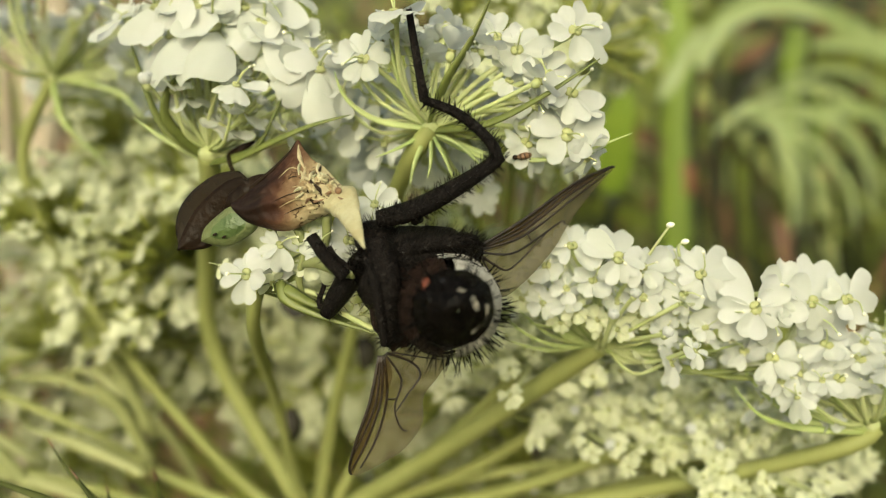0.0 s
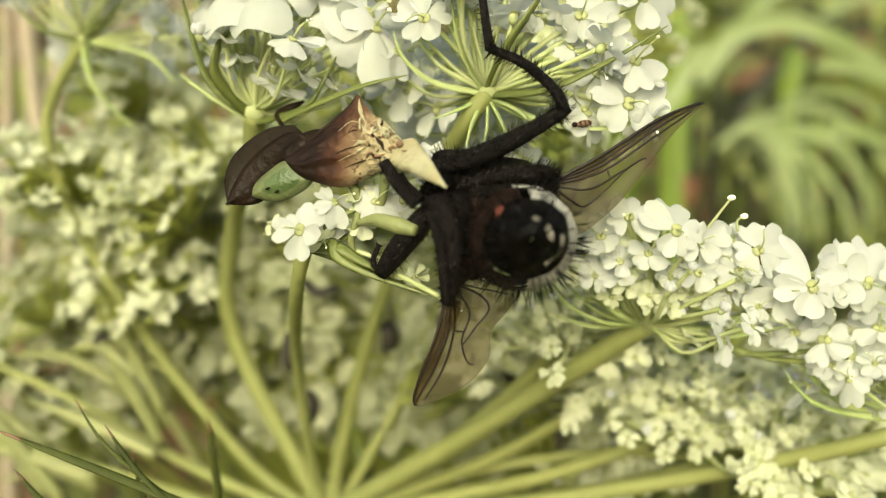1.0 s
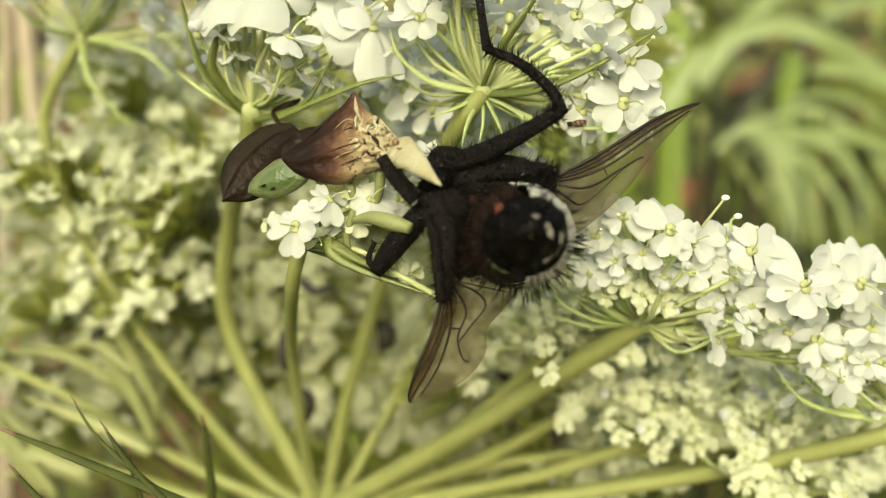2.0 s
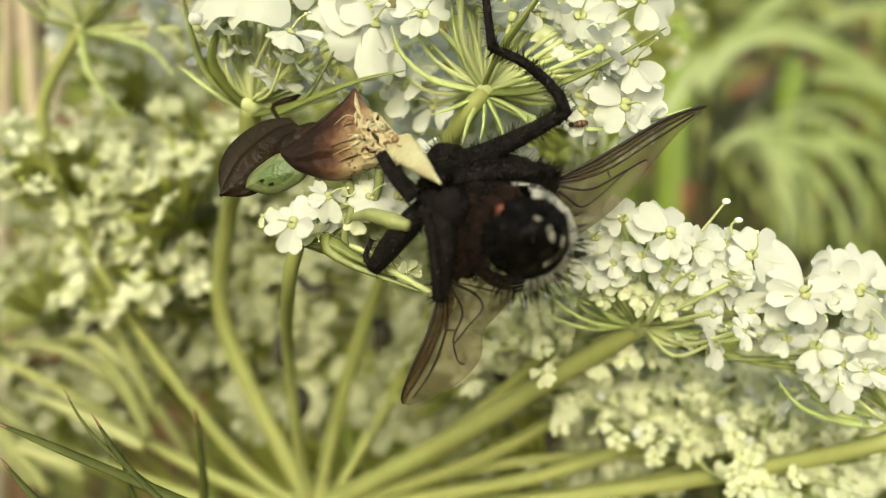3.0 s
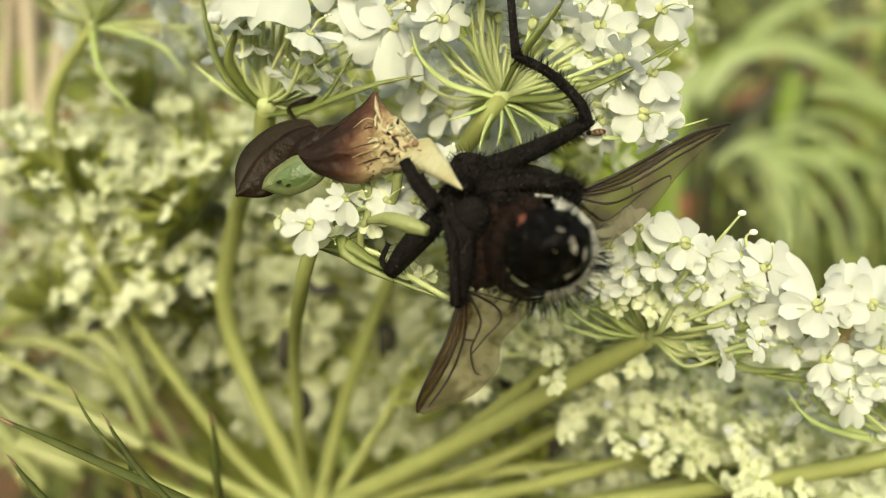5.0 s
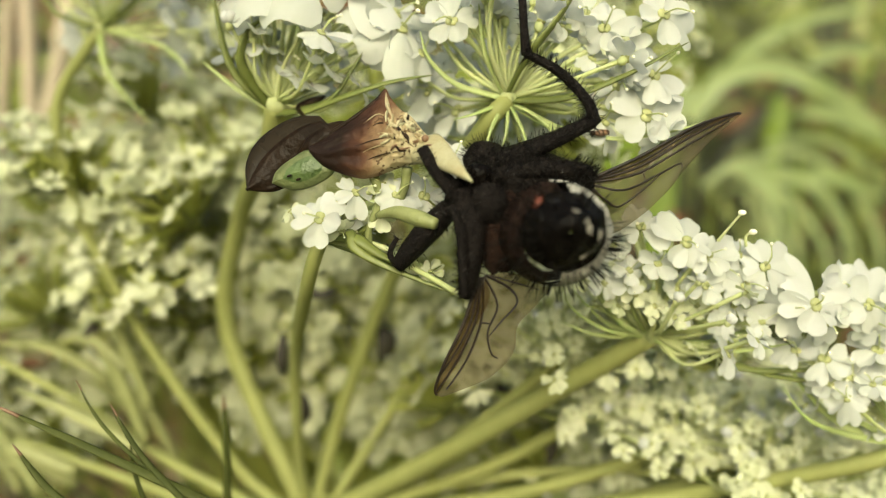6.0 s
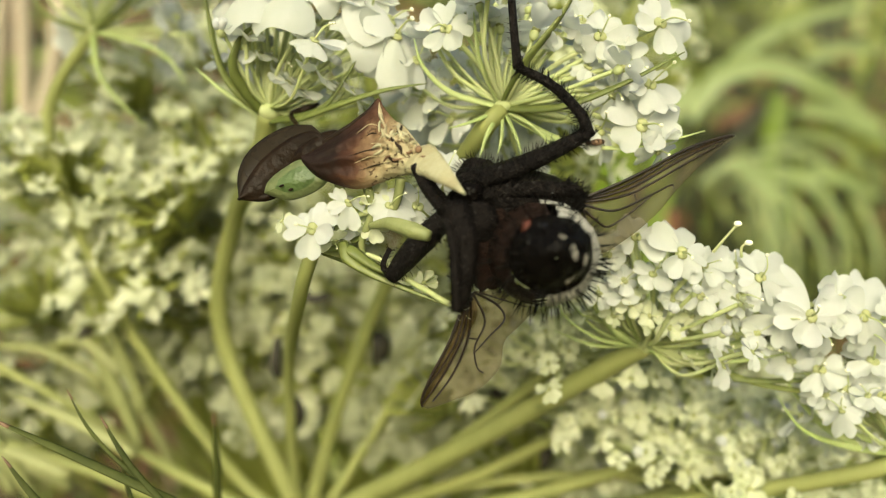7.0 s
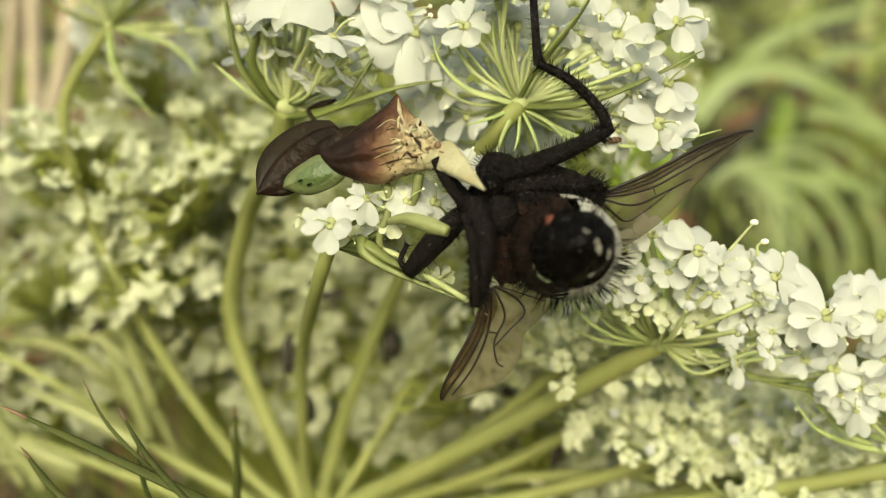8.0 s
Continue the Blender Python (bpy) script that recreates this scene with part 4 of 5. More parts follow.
def build_lower_bracts():
    """Long leafy bracts below the large umbel."""
    for pts, w, label, mat in (
        ([(-7.95, 26.00, -9.74), (-7.82, 25.50, -7.60), (-7.78, 25.00, -5.54)], 0.17, "dark green pointed bract tip with a brown end", M_BLADE),
        ([(-8.93, 32.00, -12.24), (-14.81, 32.00, -9.54), (-19.96, 32.00, -7.21)], 0.22, "dark green narrow bract", M_BLADE),
        ([(-10.44, 30.00, -11.24), (-12.62, 30.00, -8.94), (-13.93, 30.00, -6.83)], 0.13, "thin olive bract with a brown tip", M_BLADE),
        ([(-14.58, 30.00, -11.70), (-16.42, 30.00, -10.32), (-17.91, 30.00, -8.48)], 0.16, "thin dark green bract with a brown tip", M_BLADE),
        ([(-9.71, 33.00, -12.87), (-13.25, 33.00, -10.60), (-15.89, 33.50, -8.45), (-17.35, 34.00, -6.49)], 0.11, "thin olive bract with a brown tip", M_BLADE),
        ([(-14.06, 35.00, -13.65), (-14.99, 35.00, -11.24), (-15.26, 35.00, -9.36)], 0.12, "thin dark green bract with a brown tip", M_BLADE),
        ([(-11.54, 53.00, -19.86), (-20.03, 54.00, -16.10), (-27.57, 55.00, -11.76), (-36.22, 56.00, -7.68)], 0.42, "pale green stalk, out of focus", M_STEM),
        ([(-12.12, 52.00, -20.68), (-23.27, 52.00, -16.30), (-33.64, 52.00, -12.71)], 0.42, "pale green stalk, out of focus", M_STEM),
        ([(-9.10, 53.00, -19.86), (-5.85, 53.00, -14.58), (-3.48, 54.00, -10.72), (-1.01, 55.00, -5.02)], 0.42, "pale green stalk, out of focus", M_STEM),
        ([(-8.13, 52.00, -19.49), (-0.94, 51.00, -16.77), (9.99, 49.00, -14.98), (16.78, 46.00, -15.12)], 0.42, "pale green stalk, out of focus", M_STEM),
    ):
        t = thing("umbel_ray" if mat is M_STEM else "leaf_bract", pts[0], label, "plant stalk" if mat is M_STEM else "bract")
        g = Geo()
        g.tube(pts, [w, w, w * 0.8, w * (0.7 if mat is M_STEM else 0.1)], 8, 6, 0.9 if mat is M_STEM else 0.4)
        part("stalk" if mat is M_STEM else "blade", g, mat, t, origin=pts[0])
        if mat is M_BLADE:
            e0, e1 = Vector(pts[-2]), Vector(pts[-1])
            g = Geo()
            g.tube([e0.lerp(e1, 0.78), e0.lerp(e1, 0.9), e0.lerp(e1, 1.04)], [w * 0.42, w * 0.34, 0.01], 7, 3, 0.6)
            part("tip", g, M_BUGBROWN, t, "withered brown tip", origin=pts[0])
    r = random.Random(77)
    for k in range(16):
        x, y, d = r.uniform(-40, 330), r.uniform(640, 930), r.uniform(50, 66)
        a = (Vector((-0.60, 1.00, 0.34)) + Vector((x / 1304.8, 0, -y / 1304.8))) * d
        ln, an = r.uniform(6, 15), r.uniform(1.9, 3.0)
        b = a + Vector((ln * math.cos(an), r.uniform(-2, 2), ln * math.sin(an)))
        t = thing("leaf_lobe", tuple(a), "narrow green leaf lobe, out of focus", "leaf", "leaf lobes")
        g = Geo()
        g.tube([a, a.lerp(b, 0.5) + Vector((0, 0, r.uniform(0.3, 1.5))), b], [0.4, 0.55, 0.06], 6, 5, 0.3)
        part("blade", g, M_LOBE, t, origin=tuple(a))
    st = thing("wild_carrot_plant", BASE, "thick pale green main stem of the wild carrot", "plant")
    g = Geo()
    b = Vector(BASE)
    g.tube([tuple(b), tuple(b + Vector((1, 4, -60))), (b[0] + 10, b[1] + 30, -600)], [1.3, 1.5, 2.4], 10, 8)
    g.blob(placed(b, None, (1.5, 1.5, 1.2)), 12, 8)
    part("stalk", g, M_STEM, st, origin=BASE)


# ---- the fly ----
PIVOT = (1.02, 29.00, 1.36)


def bristles(g, pts, length, r, thick=0.035, jitter=0.35):
    """Stiff tapering hairs: (root, direction) pairs."""
    for p, d in pts:
        d = (Vector(d).normalized() + Vector((r.uniform(-1, 1), r.uniform(-1, 1), r.uniform(-1, 1))) * jitter).normalized()
        ln = length * r.uniform(0.6, 1.25)
        p = Vector(p)
        g.tube([p - d * 0.1, p + d * ln * 0.5 + Vector((0, 0, -0.03 * ln)), p + d * ln], [thick, thick * 0.8, thick * 0.15], 3, 2)


def leg_seg(parent, name, pts, radii, seed, hair=0.35, n=60, mat=None, thick=0.017):
    """One joint of a leg with its coat of bristles as a part of it."""
    g = Geo()
    g.tube(pts, radii, 12, 6, 0.85)
    ob = part(name, g, mat or M_BLACK, parent, origin=PIVOT)
    r = random.Random(seed)
    hg = Geo()
    ps = spline(pts, 8)
    out = []
    for _ in range(n):
        i = r.randrange(len(ps) - 1)
        p = ps[i].lerp(ps[i + 1], r.random())
        t = (ps[i + 1] - ps[i]).normalized()
        d = Vector((r.gauss(0, 1), r.gauss(0, 1), r.gauss(0, 1)))
        d = (d - t * d.dot(t)).normalized()
        rr = float(np.interp(i / len(ps), np.linspace(0, 1, len(radii)), radii))
        out.append((p + d * rr * 0.85, d + t * 0.5))
    bristles(hg, out, hair, r, thick)
    hb = part("bristles", hg, M_HAIR, ob, origin=PIVOT, kind="stuff")
    return ob


def wing_part(parent, front, hind, veins):
    """A veined wing between its front and hind edges, both given from the root to the tip."""
    fe, he = spline(front, 8), spline(hind, 8)

    def along(ps, u):
        i = min(max(u, 0.0), 1.0) * (len(ps) - 1)
        k = min(int(i), len(ps) - 2)
        return ps[k].lerp(ps[k + 1], i - k)

    nrm = (along(fe, 1) - along(fe, 0)).cross(along(he, 0.4) - along(fe, 0.4)).normalized()

    def pt(u, w):
        return along(fe, u).lerp(along(he, u), w) + nrm * (0.09 * math.sin(w * 11 + u * 2) * (1 - u) + 0.2 * u * (1 - u))

    g = Geo()
    g.grid(lambda i, j: pt(i, 0.22 + 0.78 * j), 36, 14)
    wg = part("wing", g, M_WING, parent, "smoky translucent wing with dark brown veins", origin=PIVOT)
    g = Geo()
    g.grid(lambda i, j: pt(i, 0.22 * j), 36, 5)
    part("front_membrane", g, M_WINGDARK, wg, "darker brown front strip of the wing", origin=PIVOT)
    for ln, vw in veins:
        v = Geo()
        v.tube([pt(u, w) for u, w in ln], [vw, vw * 0.85, vw * 0.6], 5, 5)
        part("vein", v, M_VEIN, wg, origin=PIVOT)
    return wg


WING_VEINS = (
    ([(0, 0), (0.3, 0), (0.6, 0), (0.85, 0), (1, 0)], 0.085), ([(0, 0.05), (0.3, 0.09), (0.55, 0.08), (0.75, 0.01)], 0.06), ([(0, 0.10), (0.3, 0.16), (0.6, 0.18), (0.92, 0.05)], 0.065), ([(0, 0.16), (0.3, 0.25), (0.6, 0.33), (0.88, 0.42)], 0.065),
    ([(0.0, 0.22), (0.22, 0.38), (0.42, 0.50), (0.56, 0.64), (0.60, 0.80)], 0.055), ([(0.0, 0.30), (0.12, 0.50), (0.22, 0.62), (0.33, 0.60)], 0.06), ([(0.33, 0.28), (0.36, 0.48)], 0.045), ([(0.33, 0.60), (0.46, 0.54)], 0.045), ([(0.02, 0.45), (0.10, 0.68), (0.17, 0.86)], 0.04))


def build_fly():
    fly = thing("fly", PIVOT, "bristly black fly with grey-banded abdomen, caught by the bug", "fly")
    r = random.Random(5)
    # abdomen: overlapping rings along an axis that points at the viewer
    a0, a1 = Vector((3.96, 31.50, 0.02)), Vector((3.96, 25.60, -0.49))
    ax = (a1 - a0)
    ln = ax.length
    ax.normalize()
    turn = axes(ax, (1, 0, 0.2))
    prof = lambda s: 2.15 * (0.82 + 0.72 * s) if s < 0.25 else 2.15 * math.sqrt(max(0.0, 1 - ((s - 0.25) / 0.75) ** 2))
    hair = []

    def ring_part(nm, q0, q1, d0, d1, proud, mt, label=""):
        g = Geo()

        def ring(u, v):
            q = q0 + (q1 - q0) * u
            rad = max(0.01, prof(q)) + proud * (1 - 0.7 * u) + 0.06 * noise.noise((q * 9, math.cos(v * 6.283) * 2, math.sin(v * 6.283) * 2)) + 0.035 * noise.noise((q * 30, math.cos(v * 6.283) * 7, math.sin(v * 6.283) * 7))
            a = radians(d0 + (d1 - d0) * v)
            bump = max(0.0, q - 0.7) * 1.6
            lift = 0.22 * min(1.0, max(0.0, q - 0.70) / 0.12)
            rad *= 1 - 0.05 * min(1.0, max(0.0, q - 0.76) / 0.05)
            off = bump * noise.noise((math.cos(a) * prof(q) * 0.9, math.sin(a) * prof(q) * 0.9, 4.3))
            return a0 + turn.to_3x3() @ Vector((rad * math.cos(a), rad * 0.95 * math.sin(a) + lift, q * ln + off))

        g.grid(ring, 12, 73)
        part(nm, g, mt, fly, label, origin=PIVOT)

    DORSAL, VENTRAL = (-125, 84), (80, 240)
    ring_part("sternite", 0.0, 0.40, *VENTRAL, 0.0, M_BROWNBELLY)
    ring_part("sternite", 0.38, 0.58, *VENTRAL, 0.04, M_BROWNBELLY)
    ring_part("sternite", 0.56, 0.76, *VENTRAL, 0.05, M_BROWNBELLY)
    for q0, q1, w in ((0.0, 0.20, 0.0), (0.20, 0.27, 0.013), (0.27, 0.34, 0.013), (0.34, 0.41, 0.014), (0.41, 0.48, 0.015), (0.48, 0.54, 0.018)):
        ring_part("tergite", q0, q1, *DORSAL, 0.05, M_BROWNBELLY if q0 < 0.15 else M_GLOSS)
        if w:
            ring_part("dusted_band", q0 - 0.002, q0 + w, *DORSAL, 0.07, M_DUST, "thin grey dusted line")
    ring_part("dusted_band", 0.56, 0.79, -104, 70, 0.08, M_DUST, "broad grey-white dusted ring")
    ring_part("last_tergite", 0.785, 0.885, 0, 360, 0.07, M_GLOSS, "glossy black tail ring")
    ring_part("tail_tip", 0.855, 0.96, 0, 360, 0.05, M_GLOSS, "glossy black tail end")
    ring_part("tail_tip", 0.945, 1.0, 0, 360, 0.055, M_GLOSS)
    # the two grey arcs are reflections of the gloss, painted as colour
    ring_part("dusted_arc", 0.870, 0.886, -75, -10, 0.075, M_SHEEN, "dim grey arc of painted reflection on the tail end")
    ring_part("dusted_arc", 0.950, 0.972, -25, 75, 0.075, M_SHEEN, "dim grey arc of painted reflection on the tail end")
    for lim, cnt in ((0.46, 60), (0.56, 70), (0.79, 50), (0.90, 60)):
        for _ in range(cnt):
            s, a = lim - 0.04 * r.random(), r.uniform(0, 2 * math.pi)
            n = turn.to_3x3() @ Vector((math.cos(a), math.sin(a), 0.5))
            hair.append((a0 + turn.to_3x3() @ Vector((prof(s) * math.cos(a), prof(s) * math.sin(a), s * ln)), n))
    g = Geo()
    bristles(g, hair, 0.72, r, 0.03)
    part("bristles", g, M_HAIR, fly, "stiff black bristles", origin=PIVOT, kind="stuff")
    g = Geo()
    g.blob(placed((3.06, 26.60, 0.65), axes((-0.3, -1, 0.25)), (0.34, 0.2, 0.12)), 20, 14, lambda v: v * (1 + 0.9 * noise.noise(v * 2.5)))
    part("genital_plate", g, M_RED, fly, "small orange-red plate", origin=PIVOT)
    # thorax and head
    hair = []
    for nm, c, sz, ax2, mt, n in (("thorax", (3.30, 31.20, 1.95), (2.65, 1.5, 1.45), (0.1, 0.2, 1), M_BLACK, 300), ("head", (1.58, 31.20, 2.94), (1.0, 0.9, 0.85), (0.3, -0.3, 0.8), M_BLACK, 240),
                                 ("coxa", (0.75, 29.85, 1.90), (0.6, 0.5, 0.75), (0.2, -0.5, 0.6), M_GLOSS, 60), ("coxa", (1.38, 29.60, 0.93), (0.9, 0.7, 1.1), (0.1, -0.4, 0.6), M_BLACK, 60), ("coxa", (1.09, 29.50, 2.24), (0.55, 0.5, 0.5), (0, -1, 0), M_GLOSS, 60), ("sternum", (1.94, 30.20, 0.02), (1.1, 0.9, 1.7), (0.1, 0, 1), M_BROWNBELLY, 60)):
        g = Geo()
        m = placed(c, axes(ax2, (1, 0, 0)), sz)
        g.blob(m, 28, 18, lambda v: v * (1 + 0.14 * noise.noise(v * 2.2 + Vector(c)) + 0.06 * noise.noise(v * 7 + Vector(c))))
        part(nm, g, mt, fly, origin=PIVOT)
        for _ in range(n):
            d = Vector((r.gauss(0, 1), r.gauss(0, 1), r.gauss(0, 1))).normalized()
            hair.append((m @ d, m.to_3x3() @ d))
    g = Geo()
    bristles(g, hair, 0.42, r, 0.016, 0.5)
    part("bristles", g, M_HAIR, fly, "fine black hairs", origin=PIVOT, kind="stuff")
    # wings
    wing_part(fly, [(5.69, 30.70, 2.05), (7.27, 31.00, 2.64), (8.81, 31.40, 3.44), (10.69, 32.00, 4.37), (12.27, 32.60, 4.92), (13.05, 33.00, 5.06)],
              [(5.73, 30.90, 1.35), (6.41, 31.20, -0.17), (7.82, 31.50, 0.41), (9.29, 31.80, 1.58), (10.27, 32.20, 2.62), (11.73, 32.70, 3.98), (13.05, 33.00, 5.01)], WING_VEINS)
    wing_part(fly, [(0.95, 29.70, -1.80), (0.55, 29.90, -3.07), (0.05, 30.20, -4.14), (-0.47, 30.50, -5.17), (-0.87, 30.80, -6.07), (-0.86, 31.00, -6.63)],
              [(1.99, 30.20, -1.63), (3.89, 30.60, -2.17), (3.31, 30.60, -3.07), (2.56, 30.70, -3.84), (2.36, 30.80, -4.93), (1.44, 30.90, -5.90), (0.38, 31.00, -6.37), (-0.64, 31.00, -6.72)], WING_VEINS)
    # legs that stay gripped move against the body
    hind = part("hind_leg", leg_geo([(2.04, 30.20, 2.85), (2.33, 30.10, 2.98)], [0.5, 0.52]), M_BLACK, fly, origin=PIVOT)
    leg_seg(hind, "femur", [(0.72, 30.10, 2.84), (2.20, 29.90, 3.05), (4.03, 29.90, 3.76), (5.89, 30.00, 4.71)], [0.40, 0.49, 0.47, 0.39, 0.30], 41, 0.36, 420)
    leg_seg(hind, "tibia", [(5.93, 30.00, 4.62), (5.62, 30.30, 5.60), (4.49, 30.70, 6.85), (3.14, 31.00, 7.63)], [0.30, 0.26, 0.25, 0.21], 42, 0.36, 320)
    leg_seg(hind, "tarsus", [(3.14, 31.00, 7.60), (3.04, 31.20, 8.87), (2.94, 31.40, 10.37), (2.87, 31.50, 11.61)], [0.24, 0.2, 0.19, 0.15], 43, 0.25, 80)
    mid = part("middle_leg", leg_geo([(0.36, 29.00, 1.69), (0.24, 28.80, 1.35)], [0.4, 0.5]), M_BLACK, fly, origin=PIVOT)
    leg_seg(mid, "femur", [(0.47, 28.90, 1.75), (0.83, 28.50, 0.24), (0.74, 28.40, -1.28), (0.55, 28.50, -2.42)], [0.58, 0.62, 0.50, 0.24], 44, 0.3, 260)
    leg_seg(mid, "tibia", [(0.56, 28.20, -2.36), (0.52, 27.95, -1.05), (0.42, 28.05, 0.24), (0.10, 28.50, 1.22)], [0.18, 0.24, 0.26, 0.2], 51, 0.3, 120)
    leg_seg(mid, "tarsus", [(0.57, 28.60, -2.35), (0.77, 29.60, -1.34), (0.37, 30.20, -0.67)], [0.2, 0.18, 0.15], 45, 0.2, 30)
    fore = part("front_leg", leg_geo([(0.02, 29.60, 1.27), (-0.20, 29.70, 0.93)], [0.4, 0.45]), M_BLACK, fly, origin=PIVOT)
    leg_seg(fore, "femur", [(0.02, 29.60, 1.20), (-1.13, 30.00, 0.02), (-2.19, 30.40, -1.23)], [0.45, 0.58, 0.5, 0.3], 46, 0.3, 90)
    leg_seg(fore, "tarsus", [(-2.15, 30.50, -1.15), (-2.50, 30.80, -0.68), (-2.23, 31.00, 0.02)], [0.16, 0.13, 0.10], 47, 0.25, 40)
    leg_seg(fly, "grasping_tibia", [(0.05, 29.40, 1.55), (-0.62, 29.45, 2.45), (-1.11, 29.55, 3.39)], [0.30, 0.30, 0.26], 48, 0.25, 60)
    leg_seg(fly, "grasping_tibia", [(0.24, 29.60, 1.80), (-0.28, 29.60, 2.40), (-0.47, 29.75, 2.87)], [0.2, 0.15, 0.11], 49, 0.2, 30)
    leg_seg(fly, "folded_femur", [(1.23, 30.20, 2.19), (3.28, 29.85, 2.45), (5.11, 30.00, 2.40), (5.81, 30.10, 2.16)], [0.36, 0.42, 0.42, 0.36, 0.06], 50, 0.42, 420, thick=0.018)
    return fly, hind, mid, fore


def leg_geo(pts, radii):
    g = Geo()
    g.tube(pts, radii, 12, 3)
    return g


# ---- the ambush bug ----
NECK = (-1.10, 30.10, 3.75)


def build_bug():
    o = (-4.40, 31.20, 3.61)
    bug = thing("ambush_bug", o, "brown, cream and green ambush bug gripping the fly", "bug")
    top = spline([(-6.04, 31.40, 4.10), (-5.30, 31.30, 4.38), (-4.32, 31.10, 4.93), (-3.55, 31.00, 5.47), (-3.02, 30.90, 5.93), (-2.71, 30.90, 6.32), (-2.44, 30.70, 5.88), (-2.04, 30.50, 5.37), (-1.61, 30.30, 5.06), (-1.14, 30.20, 4.48), (-0.81, 30.10, 4.10)], 6)
    low = spline([(-5.92, 31.30, 3.60), (-5.45, 31.10, 3.10), (-4.85, 30.90, 2.83), (-4.22, 30.80, 2.61), (-3.68, 30.70, 2.49), (-3.16, 30.60, 2.53), (-2.63, 30.50, 2.71), (-2.16, 30.40, 2.87), (-1.69, 30.30, 3.00), (-1.22, 30.20, 3.04), (-0.76, 30.10, 3.13)], 6)

    def saddle(side):
        def f(u, v):
            i = u * (len(top) - 1)
            k = min(int(i), len(top) - 2)
            a, b = top[k].lerp(top[k + 1], i - k), low[k].lerp(low[k + 1], i - k)
            edge = max(0.0, math.sin(math.pi * v)) ** 0.6 * max(0.0, math.sin(math.pi * min(1, max(0, u * 0.94 + 0.04)))) ** 0.5
            bulge = edge * (0.45 + 0.55 * v)
            # fan of folds that run from the rough front to the rear
            fold = 0.11 * math.sin(v * 21 + 1.5 * math.sin(u * 5)) * math.sin(math.pi * min(1, u * 1.25)) * edge
            rough = max(0.0, min(1.0, (u - 0.55) / 0.12)) * edge
            p = a.lerp(b, v)
            q = Vector((p.x, p.z, 0.0))
            crag = 0.42 * (0.35 - abs(noise.noise(q * 2.6))) + 0.22 * (0.3 - abs(noise.noise(q * 5.5 + Vector((3, 1, 0)))))
            return p + Vector((0, side * (bulge + fold * (1 - rough) + rough * crag + 0.06 * noise.noise(q * 3)), 0))

        return f

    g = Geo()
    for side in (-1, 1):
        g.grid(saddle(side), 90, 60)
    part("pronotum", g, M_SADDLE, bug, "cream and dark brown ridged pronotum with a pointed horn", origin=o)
    front = saddle(-1)
    rl = random.Random(12)
    for k in range(34):
        # short curled ridges of the rough front, close together
        u, v = rl.uniform(0.58, 0.93), rl.uniform(0.12, 0.72)
        an, ln = rl.uniform(0, 6.28), rl.uniform(0.03, 0.07)
        du, dv = ln * math.cos(an), ln * 2.2 * math.sin(an)
        g = Geo()
        g.tube([front(u - du, v - dv) + Vector((0, 0.02, 0)), front(u + 0.4 * dv * 0.3, v - 0.3 * du) + Vector((0, -0.05, 0)), front(min(0.97, u + du), v + dv) + Vector((0, 0.02, 0))], [0.035, rl.uniform(0.06, 0.12), 0.03], 6, 4, 0.7)
        part("ridge", g, (M_BUGPALE, M_CREAM, M_BUGDARK, M_BUGPALE, M_BUGBROWN, M_CREAM)[k % 6], bug, origin=o)
    for k in range(6):
        # pale crests and dark furrows along the folds
        v0, u0 = 0.30 + 0.10 * k, 0.32 + 0.05 * (k % 3)
        g = Geo()
        g.tube([front(u0, v0) + Vector((0, 0.01, 0)), front(u0 + 0.14, v0 + 0.02 * math.sin(k)) + Vector((0, -0.015, 0)), front(u0 + 0.28, v0 * 0.9 + 0.03) + Vector((0, 0.01, 0))], [0.008, 0.035, 0.01], 6, 5, 0.6)
        part("ridge", g, M_BUGDARK if k % 2 else M_CREAM, bug, origin=o)
    g = Geo()
    g.tube([p + Vector((0, -0.04, -0.02)) for p in top[0:32:4]], [0.08, 0.13, 0.10, 0.03], 8, 3)
    part("shoulder_edge", g, M_BUGDARK, bug, "dark brown edge up to the horn", origin=o)
    g = Geo()
    g.blob(placed((-5.35, 31.65, 4.30), axes((0, -1, 0), (1, 0, 0.62)), (1.25, 0.55, 0.55)), 24, 16, lambda v: v * (1 + 0.1 * noise.noise(v * 3)))
    part("scutellum", g, M_BUGDARK, bug, "dark brown scutellum", origin=o)
    g = Geo()

    def cone(u, v):
        # broad blunt cone that narrows to the tip, with three faint keels
        ps = ((-1.30, 30.15, 3.72), (-0.90, 29.95, 3.58), (-0.44, 29.30, 3.29), (0.17, 28.25, 2.68), (0.83, 27.30, 2.02))
        i = u * 4
        k = min(int(i), 3)
        c = Vector(ps[k]).lerp(Vector(ps[k + 1]), i - k)
        r = float(np.interp(u, (0, 0.15, 0.4, 0.7, 1), (0.60, 0.78, 0.68, 0.38, 0.03)))
        a = v * 2 * math.pi
        r *= 1 + 0.07 * math.cos(3 * a) + 0.10 * noise.noise((u * 6, 2 * math.cos(a), 2 * math.sin(a)))
        return c + Vector((0.62 * math.cos(a), 0, 0.78 * math.cos(a))) * r + Vector((0, -0.85 * math.sin(a), 0)) * r

    g.grid(cone, 22, 25)
    hd = part("head", g, M_BUGPALE, bug, "pale cream pointed head and beak", origin=NECK)
    hd.matrix_basis = Matrix.Translation((Vector(NECK) - Vector(o)) * 0.001)
    g = Geo()
    g.blob(placed((-0.98, 29.45, 3.98), None, (0.15, 0.12, 0.15)), 14, 10)
    part("eye", g, M_BUGBROWN, hd, "brown eye", origin=NECK)
    g = Geo()
